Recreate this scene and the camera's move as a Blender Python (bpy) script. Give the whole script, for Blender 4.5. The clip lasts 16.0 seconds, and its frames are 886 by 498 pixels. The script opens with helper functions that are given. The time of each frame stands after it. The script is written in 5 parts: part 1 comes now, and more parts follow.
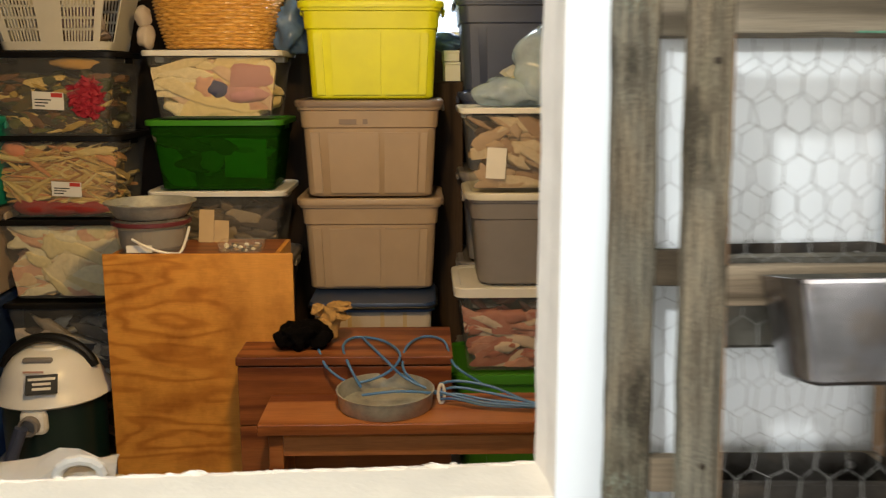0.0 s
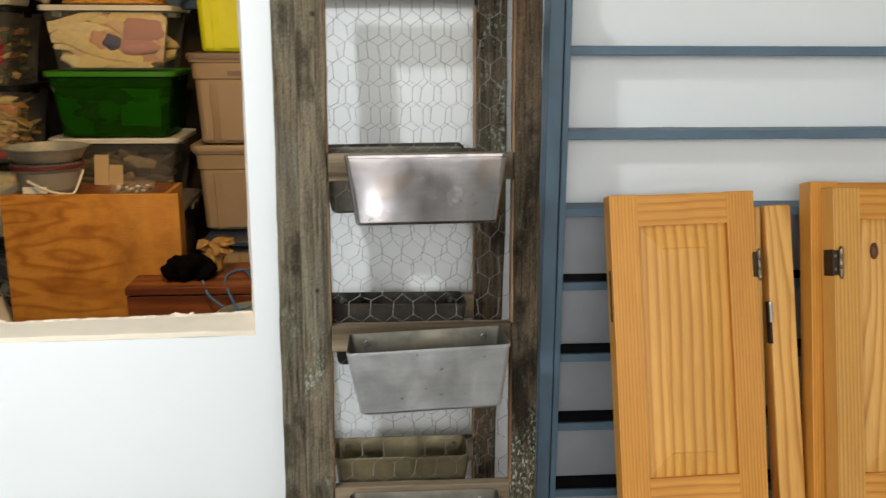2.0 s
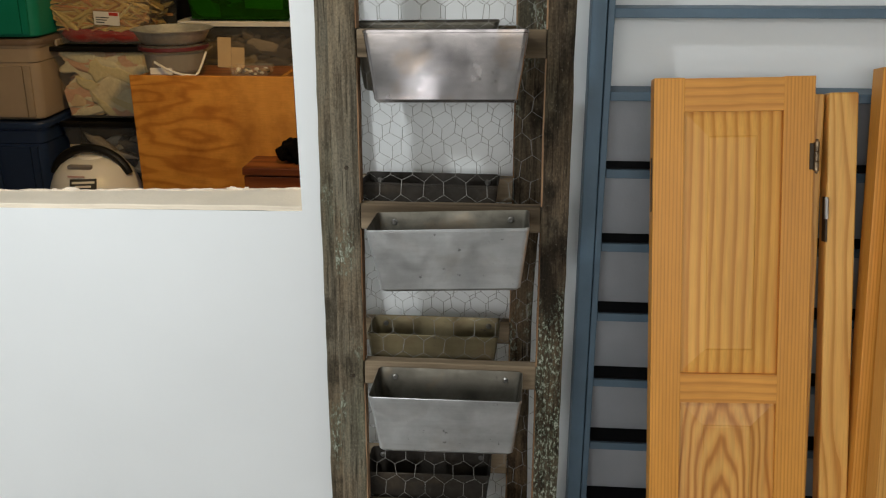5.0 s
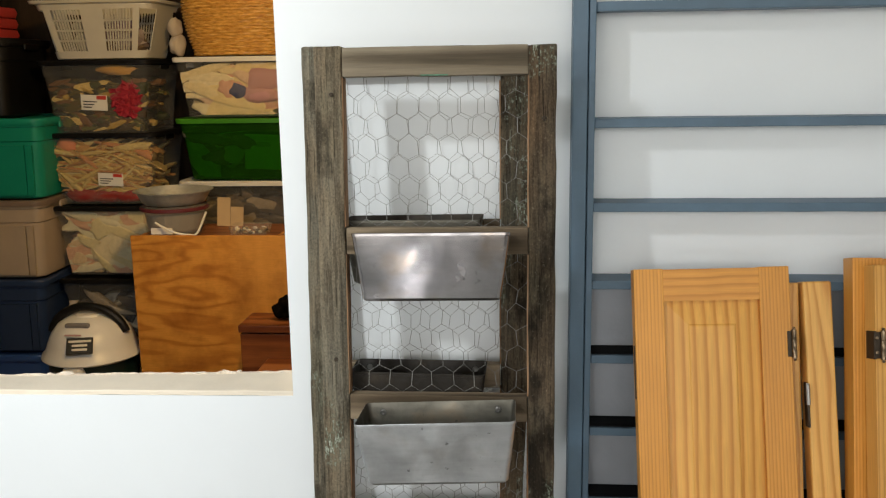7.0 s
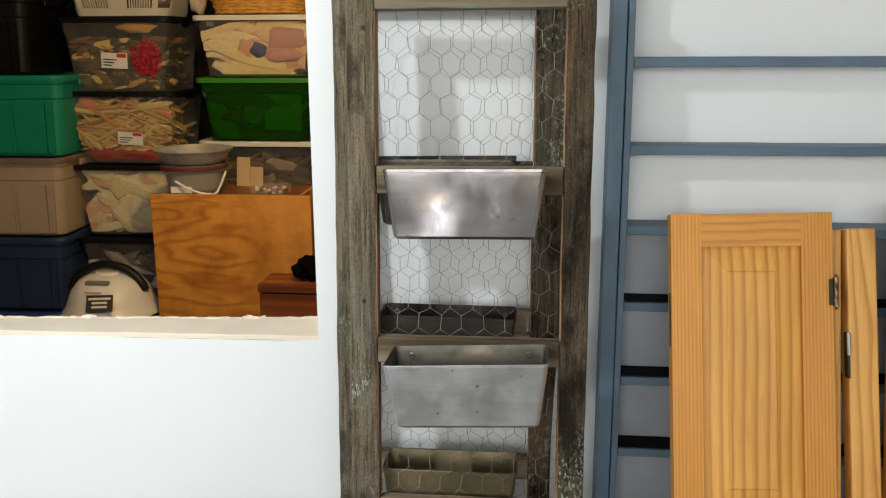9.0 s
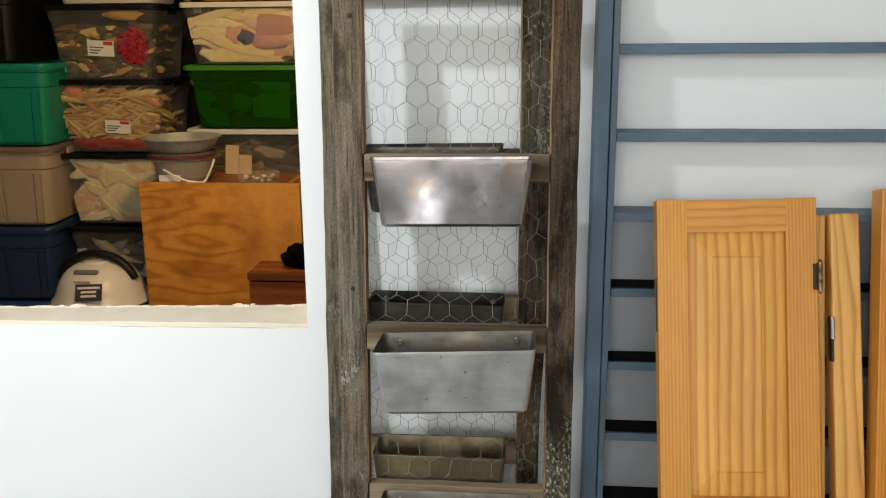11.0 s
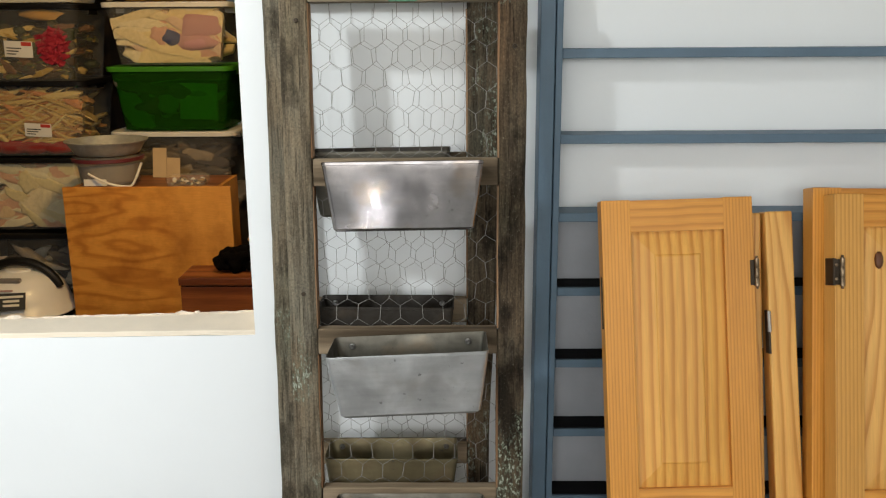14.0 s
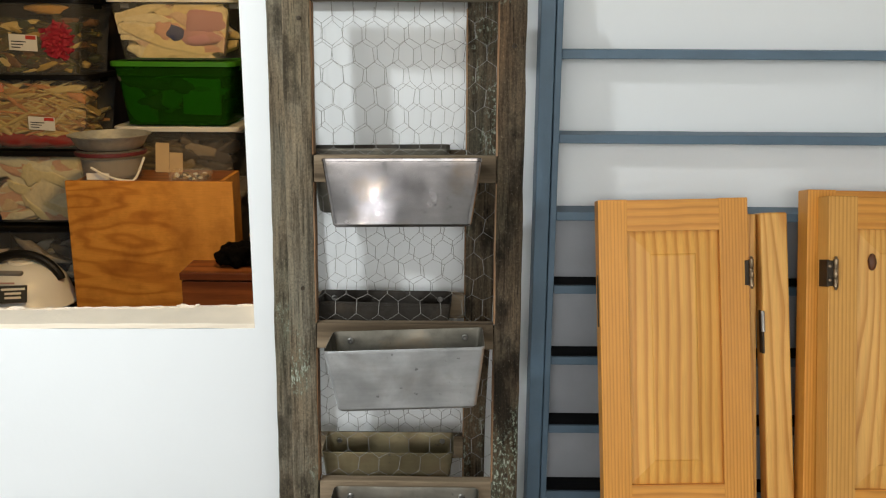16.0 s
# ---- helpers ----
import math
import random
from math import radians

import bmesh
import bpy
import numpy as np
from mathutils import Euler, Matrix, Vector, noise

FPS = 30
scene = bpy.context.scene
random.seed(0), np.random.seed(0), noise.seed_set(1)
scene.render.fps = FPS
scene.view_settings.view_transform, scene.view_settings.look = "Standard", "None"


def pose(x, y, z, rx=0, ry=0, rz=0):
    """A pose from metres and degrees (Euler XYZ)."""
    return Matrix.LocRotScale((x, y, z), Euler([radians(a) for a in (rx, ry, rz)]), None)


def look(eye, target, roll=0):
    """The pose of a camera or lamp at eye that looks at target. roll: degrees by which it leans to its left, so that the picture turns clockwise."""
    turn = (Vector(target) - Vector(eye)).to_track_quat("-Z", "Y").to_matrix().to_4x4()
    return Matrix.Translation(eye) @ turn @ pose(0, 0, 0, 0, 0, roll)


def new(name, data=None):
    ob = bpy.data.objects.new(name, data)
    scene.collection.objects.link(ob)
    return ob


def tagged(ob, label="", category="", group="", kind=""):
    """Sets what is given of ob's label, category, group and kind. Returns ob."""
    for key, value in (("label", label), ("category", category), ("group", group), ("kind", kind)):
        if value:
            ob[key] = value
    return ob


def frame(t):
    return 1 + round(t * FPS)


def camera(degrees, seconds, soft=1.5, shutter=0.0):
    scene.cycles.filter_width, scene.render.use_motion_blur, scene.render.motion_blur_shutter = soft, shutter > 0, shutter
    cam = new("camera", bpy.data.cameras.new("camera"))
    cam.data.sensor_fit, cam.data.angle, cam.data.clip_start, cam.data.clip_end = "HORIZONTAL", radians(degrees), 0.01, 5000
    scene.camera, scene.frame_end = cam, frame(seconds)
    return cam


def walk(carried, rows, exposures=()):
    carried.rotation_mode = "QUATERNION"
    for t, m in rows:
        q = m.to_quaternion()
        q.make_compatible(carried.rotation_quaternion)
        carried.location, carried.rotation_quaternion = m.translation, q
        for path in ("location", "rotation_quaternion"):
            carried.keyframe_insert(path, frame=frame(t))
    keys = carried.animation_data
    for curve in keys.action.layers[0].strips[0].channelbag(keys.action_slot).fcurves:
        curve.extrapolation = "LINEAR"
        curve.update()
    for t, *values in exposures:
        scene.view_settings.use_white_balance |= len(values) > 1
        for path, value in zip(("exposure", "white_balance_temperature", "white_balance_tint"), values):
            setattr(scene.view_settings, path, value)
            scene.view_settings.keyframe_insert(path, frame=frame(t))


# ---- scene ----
cam = camera(52.6, 16.0, 1.2, 0.4)

PATH = [
    (0, (0.145, -0.046, 1.604), (0.185, 1.917, 1.227), -0.1),
    (0.5, (0.285, -0.173, 1.611), (0.328, 1.793, 1.242), 0.2),
    (1, (0.407, -0.259, 1.613), (0.47, 1.707, 1.25), -0.4),
    (1.5, (0.447, -0.334, 1.606), (0.637, 1.618, 1.215), -0.2),
    (2, (0.438, -0.409, 1.593), (0.584, 1.531, 1.128), 0.2),
    (2.5, (0.539, -0.425, 1.603), (0.454, 1.513, 1.116), 0.4),
    (3, (0.594, -0.448, 1.61), (0.39, 1.479, 1.115), 0.4),
    (3.5, (0.576, -0.444, 1.567), (0.362, 1.408, 0.842), 0.3),
    (4, (0.578, -0.414, 1.562), (0.354, 1.432, 0.824), -0.4),
    (4.2, (0.574, -0.41, 1.573), (0.373, 1.452, 0.869), -0.7),
    (6.3, (0.584, -0.401, 1.582), (0.428, 1.472, 0.9), -0.3),
    (6.5, (0.588, -0.406, 1.599), (0.431, 1.492, 0.987), -0.4),
    (7, (0.589, -0.412, 1.645), (0.42, 1.541, 1.249), -0.9),
    (7.5, (0.59, -0.417, 1.638), (0.412, 1.537, 1.25), -1.0),
    (8, (0.593, -0.409, 1.615), (0.408, 1.542, 1.216), -1.0),
    (8.5, (0.574, -0.393, 1.607), (0.37, 1.548, 1.171), -0.7),
    (9, (0.568, -0.395, 1.603), (0.365, 1.542, 1.146), -0.3),
    (11.3, (0.573, -0.4, 1.605), (0.403, 1.532, 1.119), -0.6),
    (11.5, (0.581, -0.4, 1.604), (0.439, 1.535, 1.121), -0.3),
    (12, (0.595, -0.399, 1.608), (0.477, 1.538, 1.124), -0.5),
    (12.5, (0.607, -0.398, 1.61), (0.545, 1.542, 1.129), -0.9),
    (13, (0.601, -0.396, 1.619), (0.588, 1.545, 1.136), -0.9),
    (13.5, (0.566, -0.4, 1.614), (0.551, 1.539, 1.125), -0.5),
    (14, (0.545, -0.409, 1.612), (0.525, 1.531, 1.123), -0.4),
    (14.5, (0.545, -0.418, 1.616), (0.523, 1.52, 1.123), -0.5),
    (15, (0.545, -0.429, 1.618), (0.521, 1.509, 1.126), -0.6),
    (15.5, (0.546, -0.429, 1.616), (0.522, 1.51, 1.125), -0.1),
    (16, (0.549, -0.422, 1.613), (0.526, 1.516, 1.121), 0.3),
]
EXPOSURES = [(0, 0.08), (0.5, 0.0), (1, -0.2), (1.5, -0.2), (2, -0.22), (2.5, -0.33), (3, -0.42), (3.5, -0.55), (4, -0.62), (6.5, -0.46), (7, -0.3), (9, -0.27), (12, -0.24), (16, -0.26)]
walk(cam, [(t, look(eye, target, roll)) for t, eye, target, roll in PATH], EXPOSURES)
LAMP, LAMP_W = (-0.14, -0.1, 2.24), 17.5
FILL_W = 62
STORE, STORE_W = (0.0, 1.75, 2.36), 28.5

# ---- light ----
world = bpy.data.worlds.new("world")
scene.world = world
world.use_nodes = True
_bg = world.node_tree.nodes["Background"]
_sky = world.node_tree.nodes.new("ShaderNodeTexSky")
_sky.sky_type = "NISHITA"
_sky.sun_disc = False
_sky.sun_elevation = radians(35)
_sky.sun_rotation = radians(200)
world.node_tree.links.new(_sky.outputs[0], _bg.inputs[0])
_bg.inputs[1].default_value = 0.10


def area_lamp(name, place, target, size, size_y, watts, colour, shape="RECTANGLE"):
    d = bpy.data.lights.new(name, "AREA")
    d.shape, d.size, d.size_y, d.energy, d.color = shape, size, size_y, watts, colour
    ob = new(name, d)
    ob.matrix_world = look(place, target)
    return ob


# bare bulb over the work side, warm bulb in the store, added fill from the rear
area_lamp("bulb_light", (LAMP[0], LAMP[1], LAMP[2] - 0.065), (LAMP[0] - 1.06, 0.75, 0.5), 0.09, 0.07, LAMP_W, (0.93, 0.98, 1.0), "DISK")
# broad added fill from the south, no known source there
area_lamp("fill_light", (-0.1, -2.96, 2.05), (-0.1, 0.7, 1.6), 4.9, 0.76, FILL_W, (0.98, 0.955, 0.91))
# small added light that puts the highlight on the top tin
area_lamp("glint_light", (-0.2, -2.96, 1.0), (0.3, 0.6, 1.3), 0.13, 0.13, 5.5, (0.95, 0.97, 1.0))
area_lamp("store_bulb_light", (STORE[0], STORE[1], STORE[2] - 0.06), (STORE[0] - 0.9, 3.5, 0.9), 0.16, 0.16, STORE_W, (1.0, 0.65, 0.26), "DISK")
area_lamp("store_window_light", (0.42, 4.27, 2.13), (0.3, 3.0, 1.7), 0.4, 0.4, 12, (0.8, 0.9, 1.0))

# ---- materials ----


def nodes_of(name, rough, metal=0.0):
    m = bpy.data.materials.new(name)
    m.use_nodes = True
    t = m.node_tree
    b = t.nodes["Principled BSDF"]
    b.inputs["Roughness"].default_value = rough
    b.inputs["Metallic"].default_value = metal
    return m, t, b


def coords(t, scale, randomise=True, kind="Object"):
    c = t.nodes.new("ShaderNodeTexCoord")
    mp = t.nodes.new("ShaderNodeMapping")
    mp.inputs["Scale"].default_value = scale
    t.links.new(c.outputs[kind], mp.inputs["Vector"])
    if randomise:
        info = t.nodes.new("ShaderNodeObjectInfo")
        mul = t.nodes.new("ShaderNodeMath")
        mul.operation = "MULTIPLY"
        mul.inputs[1].default_value = 37.0
        comb = t.nodes.new("ShaderNodeCombineXYZ")
        t.links.new(info.outputs["Random"], mul.inputs[0])
        for k in range(3):
            t.links.new(mul.outputs[0], comb.inputs[k])
        t.links.new(comb.outputs[0], mp.inputs["Location"])
    return mp.outputs[0]


def noise_tex(t, vec, scale, detail=4.0, rough=0.55, distort=0.0):
    n = t.nodes.new("ShaderNodeTexNoise")
    n.inputs["Scale"].default_value = scale
    n.inputs["Detail"].default_value = detail
    n.inputs["Roughness"].default_value = rough
    n.inputs["Distortion"].default_value = distort
    t.links.new(vec, n.inputs["Vector"])
    return n.outputs["Fac"]


def ramp(t, fac, stops):
    r = t.nodes.new("ShaderNodeValToRGB")
    e = r.color_ramp.elements
    while len(e) < len(stops):
        e.new(0.5)
    for k, (p, c) in enumerate(stops):
        e[k].position = p
        e[k].color = (*c, 1) if len(c) == 3 else c
    t.links.new(fac, r.inputs["Fac"])
    return r.outputs["Color"]


def mix(t, fac, a, b, how="MIX"):
    n = t.nodes.new("ShaderNodeMix")
    n.data_type, n.blend_type = "RGBA", how
    for sock, v in ((n.inputs[0], fac), (n.inputs[6], a), (n.inputs[7], b)):
        if isinstance(v, (int, float)):
            sock.default_value = v
        elif isinstance(v, tuple):
            sock.default_value = (*v, 1)
        else:
            t.links.new(v, sock)
    return n.outputs[2]


def bump(t, b, height, strength, dist):
    n = t.nodes.new("ShaderNodeBump")
    n.inputs["Strength"].default_value = strength
    n.inputs["Distance"].default_value = dist
    t.links.new(height, n.inputs["Height"])
    t.links.new(n.outputs[0], b.inputs["Normal"])


def plain(name, colour, rough=0.5, metal=0.0, vary=0.12, scale=9.0, relief=0.15, dist=0.002, fine=160.0, gloss=0.5):
    """Painted or moulded surface: slight blotches, fine grain, uneven gloss."""
    m, t, b = nodes_of(name, rough, metal)
    b.inputs["Specular IOR Level"].default_value = gloss
    v = coords(t, (1, 1, 1))
    big, small = noise_tex(t, v, scale), noise_tex(t, v, fine, 2)
    dark = tuple(c * (1 - vary) for c in colour)
    light = tuple(min(1, c * (1 + vary * 0.6)) for c in colour)
    t.links.new(ramp(t, big, [(0.3, dark), (0.7, light)]), b.inputs["Base Color"])
    rr = t.nodes.new("ShaderNodeMapRange")
    rr.inputs["To Min"].default_value, rr.inputs["To Max"].default_value = rough * 0.8, min(1, rough * 1.25)
    t.links.new(big, rr.inputs["Value"])
    t.links.new(rr.outputs[0], b.inputs["Roughness"])
    bump(t, b, small, relief, dist)
    return m


def wood(name, c_dark, c_mid, c_light, axis="z", rings=22.0, rough=0.45, stretch=0.06, relief=0.2):
    """Sawn wood, the grain along one axis."""
    m, t, b = nodes_of(name, rough)
    b.inputs["Specular IOR Level"].default_value = 0.3
    s = [1.0, 1.0, 1.0]
    s["xyz".index(axis)] = stretch
    v = coords(t, tuple(s))
    warp = noise_tex(t, v, rings * 0.35, 3, 0.5, 0.4)
    w = t.nodes.new("ShaderNodeMath")
    w.operation = "MULTIPLY"
    w.inputs[1].default_value = 26.0
    t.links.new(warp, w.inputs[0])
    sn = t.nodes.new("ShaderNodeMath")
    sn.operation = "SINE"
    t.links.new(w.outputs[0], sn.inputs[0])
    f01 = t.nodes.new("ShaderNodeMapRange")
    f01.inputs["From Min"].default_value = -1.0
    t.links.new(sn.outputs[0], f01.inputs["Value"])
    fib = noise_tex(t, v, rings * 14, 3, 0.6)
    base = ramp(t, f01.outputs[0], [(0.0, c_light), (0.6, c_mid), (1.0, c_dark)])
    fibre = ramp(t, fib, [(0.3, (0.72, 0.72, 0.72)), (0.65, (1.08, 1.08, 1.08))])
    col = mix(t, 0.75, base, fibre, "MULTIPLY")
    blot = noise_tex(t, coords(t, (1, 1, 1)), 7, 3)
    col = mix(t, 0.55, col, ramp(t, blot, [(0.3, (0.78, 0.76, 0.74)), (0.7, (1.06, 1.06, 1.06))]), "MULTIPLY")
    t.links.new(col, b.inputs["Base Color"])
    bump(t, b, fib, relief, 0.0015)
    return m


def weathered(name, brown, grey, deep, moss, fleck_at=0.56, pits=0.62):
    """Old barn wood: split grain, grey and brown patches, pits, flecks of old paint."""
    m, t, b = nodes_of(name, 0.92)
    b.inputs["Specular IOR Level"].default_value = 0.2
    patch = noise_tex(t, coords(t, (1, 1, 0.33)), 13, 5, 0.62)
    col = ramp(t, patch, [(0.36, brown), (0.52, tuple((p + q) / 2 for p, q in zip(brown, grey))), (0.64, grey)])
    green = noise_tex(t, coords(t, (1, 1, 0.4)), 9, 4, 0.6)
    col = mix(t, ramp(t, green, [(0.52, (0, 0, 0)), (0.68, (0.6, 0.6, 0.6))]), col, moss)
    grain = noise_tex(t, coords(t, (1, 1, 0.05)), 170, 5, 0.7, 0.15)
    col = mix(t, 0.85, col, ramp(t, grain, [(0.33, (0.3, 0.28, 0.26)), (0.5, (0.95, 0.95, 0.95)), (0.68, (1.6, 1.55, 1.48))]), "MULTIPLY")
    split = noise_tex(t, coords(t, (1, 1, 0.03)), 420, 3, 0.6)
    col = mix(t, ramp(t, split, [(0.34, (0.8, 0.8, 0.8)), (0.41, (0, 0, 0))]), col, deep)
    stain = noise_tex(t, coords(t, (1, 1, 0.55)), 17, 5, 0.65)
    col = mix(t, ramp(t, stain, [(0.52, (0, 0, 0)), (0.62, (0.8, 0.8, 0.8))]), col, deep)
    crumb = noise_tex(t, coords(t, (1, 1, 0.7)), 420, 4, 0.75)
    col = mix(t, 0.55, col, ramp(t, crumb, [(0.36, (0.45, 0.44, 0.42)), (0.5, (1, 1, 1)), (0.66, (1.5, 1.48, 1.42))]), "MULTIPLY")
    col = mix(t, ramp(t, crumb, [(pits, (0, 0, 0)), (pits + 0.05, (0.45, 0.45, 0.45))]), col, (0.30, 0.27, 0.2))
    where = noise_tex(t, coords(t, (1.6, 1, 0.55)), 8, 3, 0.6)
    fleck = noise_tex(t, coords(t, (1, 1, 0.5)), 300, 5, 0.75)
    for lo, hi, paint in ((0.51, 0.55, (0.14, 0.175, 0.12)), (0.56, 0.59, (0.42, 0.44, 0.36))):
        a = t.nodes.new("ShaderNodeMath")
        a.operation = "MULTIPLY"
        t.links.new(ramp(t, where, [(fleck_at, (0, 0, 0)), (fleck_at + 0.1, (1, 1, 1))]), a.inputs[0])
        t.links.new(ramp(t, fleck, [(lo, (0, 0, 0)), (hi, (1, 1, 1))]), a.inputs[1])
        col = mix(t, a.outputs[0], col, paint)
    t.links.new(col, b.inputs["Base Color"])
    rough_h = mix(t, 0.5, grain, crumb)
    bump(t, b, rough_h, 0.9, 0.003)
    return m


def old_steel(name, tone, rough=0.42, rust=0.25, metal=0.92, cloud=0.25, uneven=0.07):
    """Used baking tin: dull steel with clouded patches, wiped streaks, stains and small dark spots."""
    m, t, b = nodes_of(name, rough, metal)
    v = coords(t, (1, 1, 1))
    big = noise_tex(t, v, 13, 5, 0.55, 0.3)
    wiped = noise_tex(t, coords(t, (0.12, 1, 1)), 130, 4, 0.6)
    col = ramp(t, big, [(0.32, tuple(c * (1 - cloud) for c in tone)), (0.5, tone), (0.68, tuple(min(1, c * (1 + cloud)) for c in tone))])
    col = mix(t, 0.5, col, ramp(t, wiped, [(0.3, (0.82, 0.82, 0.82)), (0.7, (1.12, 1.12, 1.12))]), "MULTIPLY")
    brown = noise_tex(t, coords(t, (1, 1, 1.3)), 16, 4, 0.6)
    col = mix(t, ramp(t, brown, [(0.54, (0, 0, 0)), (0.7, (rust, rust, rust))]), col, (0.24, 0.165, 0.095))
    spots = noise_tex(t, v, 110, 3)
    col = mix(t, ramp(t, spots, [(0.68, (0, 0, 0)), (0.74, (0.6, 0.6, 0.6))]), col, (0.07, 0.065, 0.06))
    t.links.new(col, b.inputs["Base Color"])
    dull = noise_tex(t, v, 34, 5, 0.65, 0.5)
    rr = t.nodes.new("ShaderNodeMapRange")
    rr.inputs["From Min"].default_value, rr.inputs["From Max"].default_value = 0.3, 0.7
    rr.inputs["To Min"].default_value, rr.inputs["To Max"].default_value = rough * 0.65, min(1, rough * 1.5)
    t.links.new(dull, rr.inputs["Value"])
    t.links.new(rr.outputs[0], b.inputs["Roughness"])
    bump(t, b, noise_tex(t, v, 30, 4, 0.55), uneven, 0.004)
    return m


def clear_plastic(name, tint=(0.9, 0.9, 0.88), cover=0.3):
    """Thin clear polypropylene: mostly see-through, slightly milky."""
    m, t, b = nodes_of(name, 0.18)
    b.inputs["Base Color"].default_value = (*tint, 1)
    tr = t.nodes.new("ShaderNodeBsdfTransparent")
    tr.inputs[0].default_value = (*tint, 1)
    mx = t.nodes.new("ShaderNodeMixShader")
    haze = noise_tex(t, coords(t, (1, 1, 1)), 14, 3)
    rr = t.nodes.new("ShaderNodeMapRange")
    rr.inputs["To Min"].default_value, rr.inputs["To Max"].default_value = cover * 0.6, cover * 1.4
    t.links.new(haze, rr.inputs["Value"])
    t.links.new(rr.outputs[0], mx.inputs[0])
    t.links.new(tr.outputs[0], mx.inputs[1])
    t.links.new(b.outputs[0], mx.inputs[2])
    t.links.new(mx.outputs[0], t.nodes["Material Output"].inputs["Surface"])
    return m


def medley(name, palette, rough=0.75):
    """Loose mixed things: each separate piece takes its own colour."""
    m, t, b = nodes_of(name, rough)
    g = t.nodes.new("ShaderNodeNewGeometry")
    r = t.nodes.new("ShaderNodeValToRGB")
    r.color_ramp.interpolation = "CONSTANT"
    e = r.color_ramp.elements
    while len(e) < len(palette):
        e.new(0.5)
    for k, c in enumerate(palette):
        e[k].position = k / len(palette)
        e[k].color = (*c, 1)
    t.links.new(g.outputs["Random Per Island"], r.inputs["Fac"])
    n = noise_tex(t, coords(t, (1, 1, 1)), 60, 3)
    t.links.new(mix(t, 0.4, r.outputs["Color"], ramp(t, n, [(0.3, (0.6, 0.6, 0.6)), (0.7, (1.1, 1.1, 1.1))]), "MULTIPLY"), b.inputs["Base Color"])
    bump(t, b, n, 0.4, 0.004)
    return m


def oval_grain(name, cx, cz, c_dark, c_mid, c_light):
    """Flat-sawn pine: long nested ovals round one spot."""
    m, t, b = nodes_of(name, 0.4)
    c = t.nodes.new("ShaderNodeTexCoord")
    mp = t.nodes.new("ShaderNodeMapping")
    mp.inputs["Location"].default_value = (-cx, 0, -cz * 0.2)
    mp.inputs["Scale"].default_value = (1, 0, 0.2)
    t.links.new(c.outputs["Object"], mp.inputs["Vector"])
    ln = t.nodes.new("ShaderNodeVectorMath")
    ln.operation = "LENGTH"
    t.links.new(mp.outputs[0], ln.inputs[0])
    wob = noise_tex(t, mp.outputs[0], 34, 2, 0.5)
    k = t.nodes.new("ShaderNodeMath")
    k.operation = "MULTIPLY"
    k.inputs[1].default_value = 620.0
    t.links.new(ln.outputs["Value"], k.inputs[0])
    k2 = t.nodes.new("ShaderNodeMath")
    k2.operation = "MULTIPLY_ADD"
    k2.inputs[1].default_value = 16.0
    t.links.new(wob, k2.inputs[0])
    t.links.new(k.outputs[0], k2.inputs[2])
    sn = t.nodes.new("ShaderNodeMath")
    sn.operation = "SINE"
    t.links.new(k2.outputs[0], sn.inputs[0])
    f = t.nodes.new("ShaderNodeMapRange")
    f.inputs["From Min"].default_value = -1.0
    t.links.new(sn.outputs[0], f.inputs["Value"])
    col = ramp(t, f.outputs[0], [(0.0, c_light), (0.62, c_mid), (1.0, c_dark)])
    fib = noise_tex(t, coords(t, (1, 1, 0.04)), 330, 3)
    col = mix(t, 0.6, col, ramp(t, fib, [(0.3, (0.75, 0.75, 0.75)), (0.65, (1.06, 1.06, 1.06))]), "MULTIPLY")
    t.links.new(col, b.inputs["Base Color"])
    bump(t, b, fib, 0.12, 0.0012)
    return m


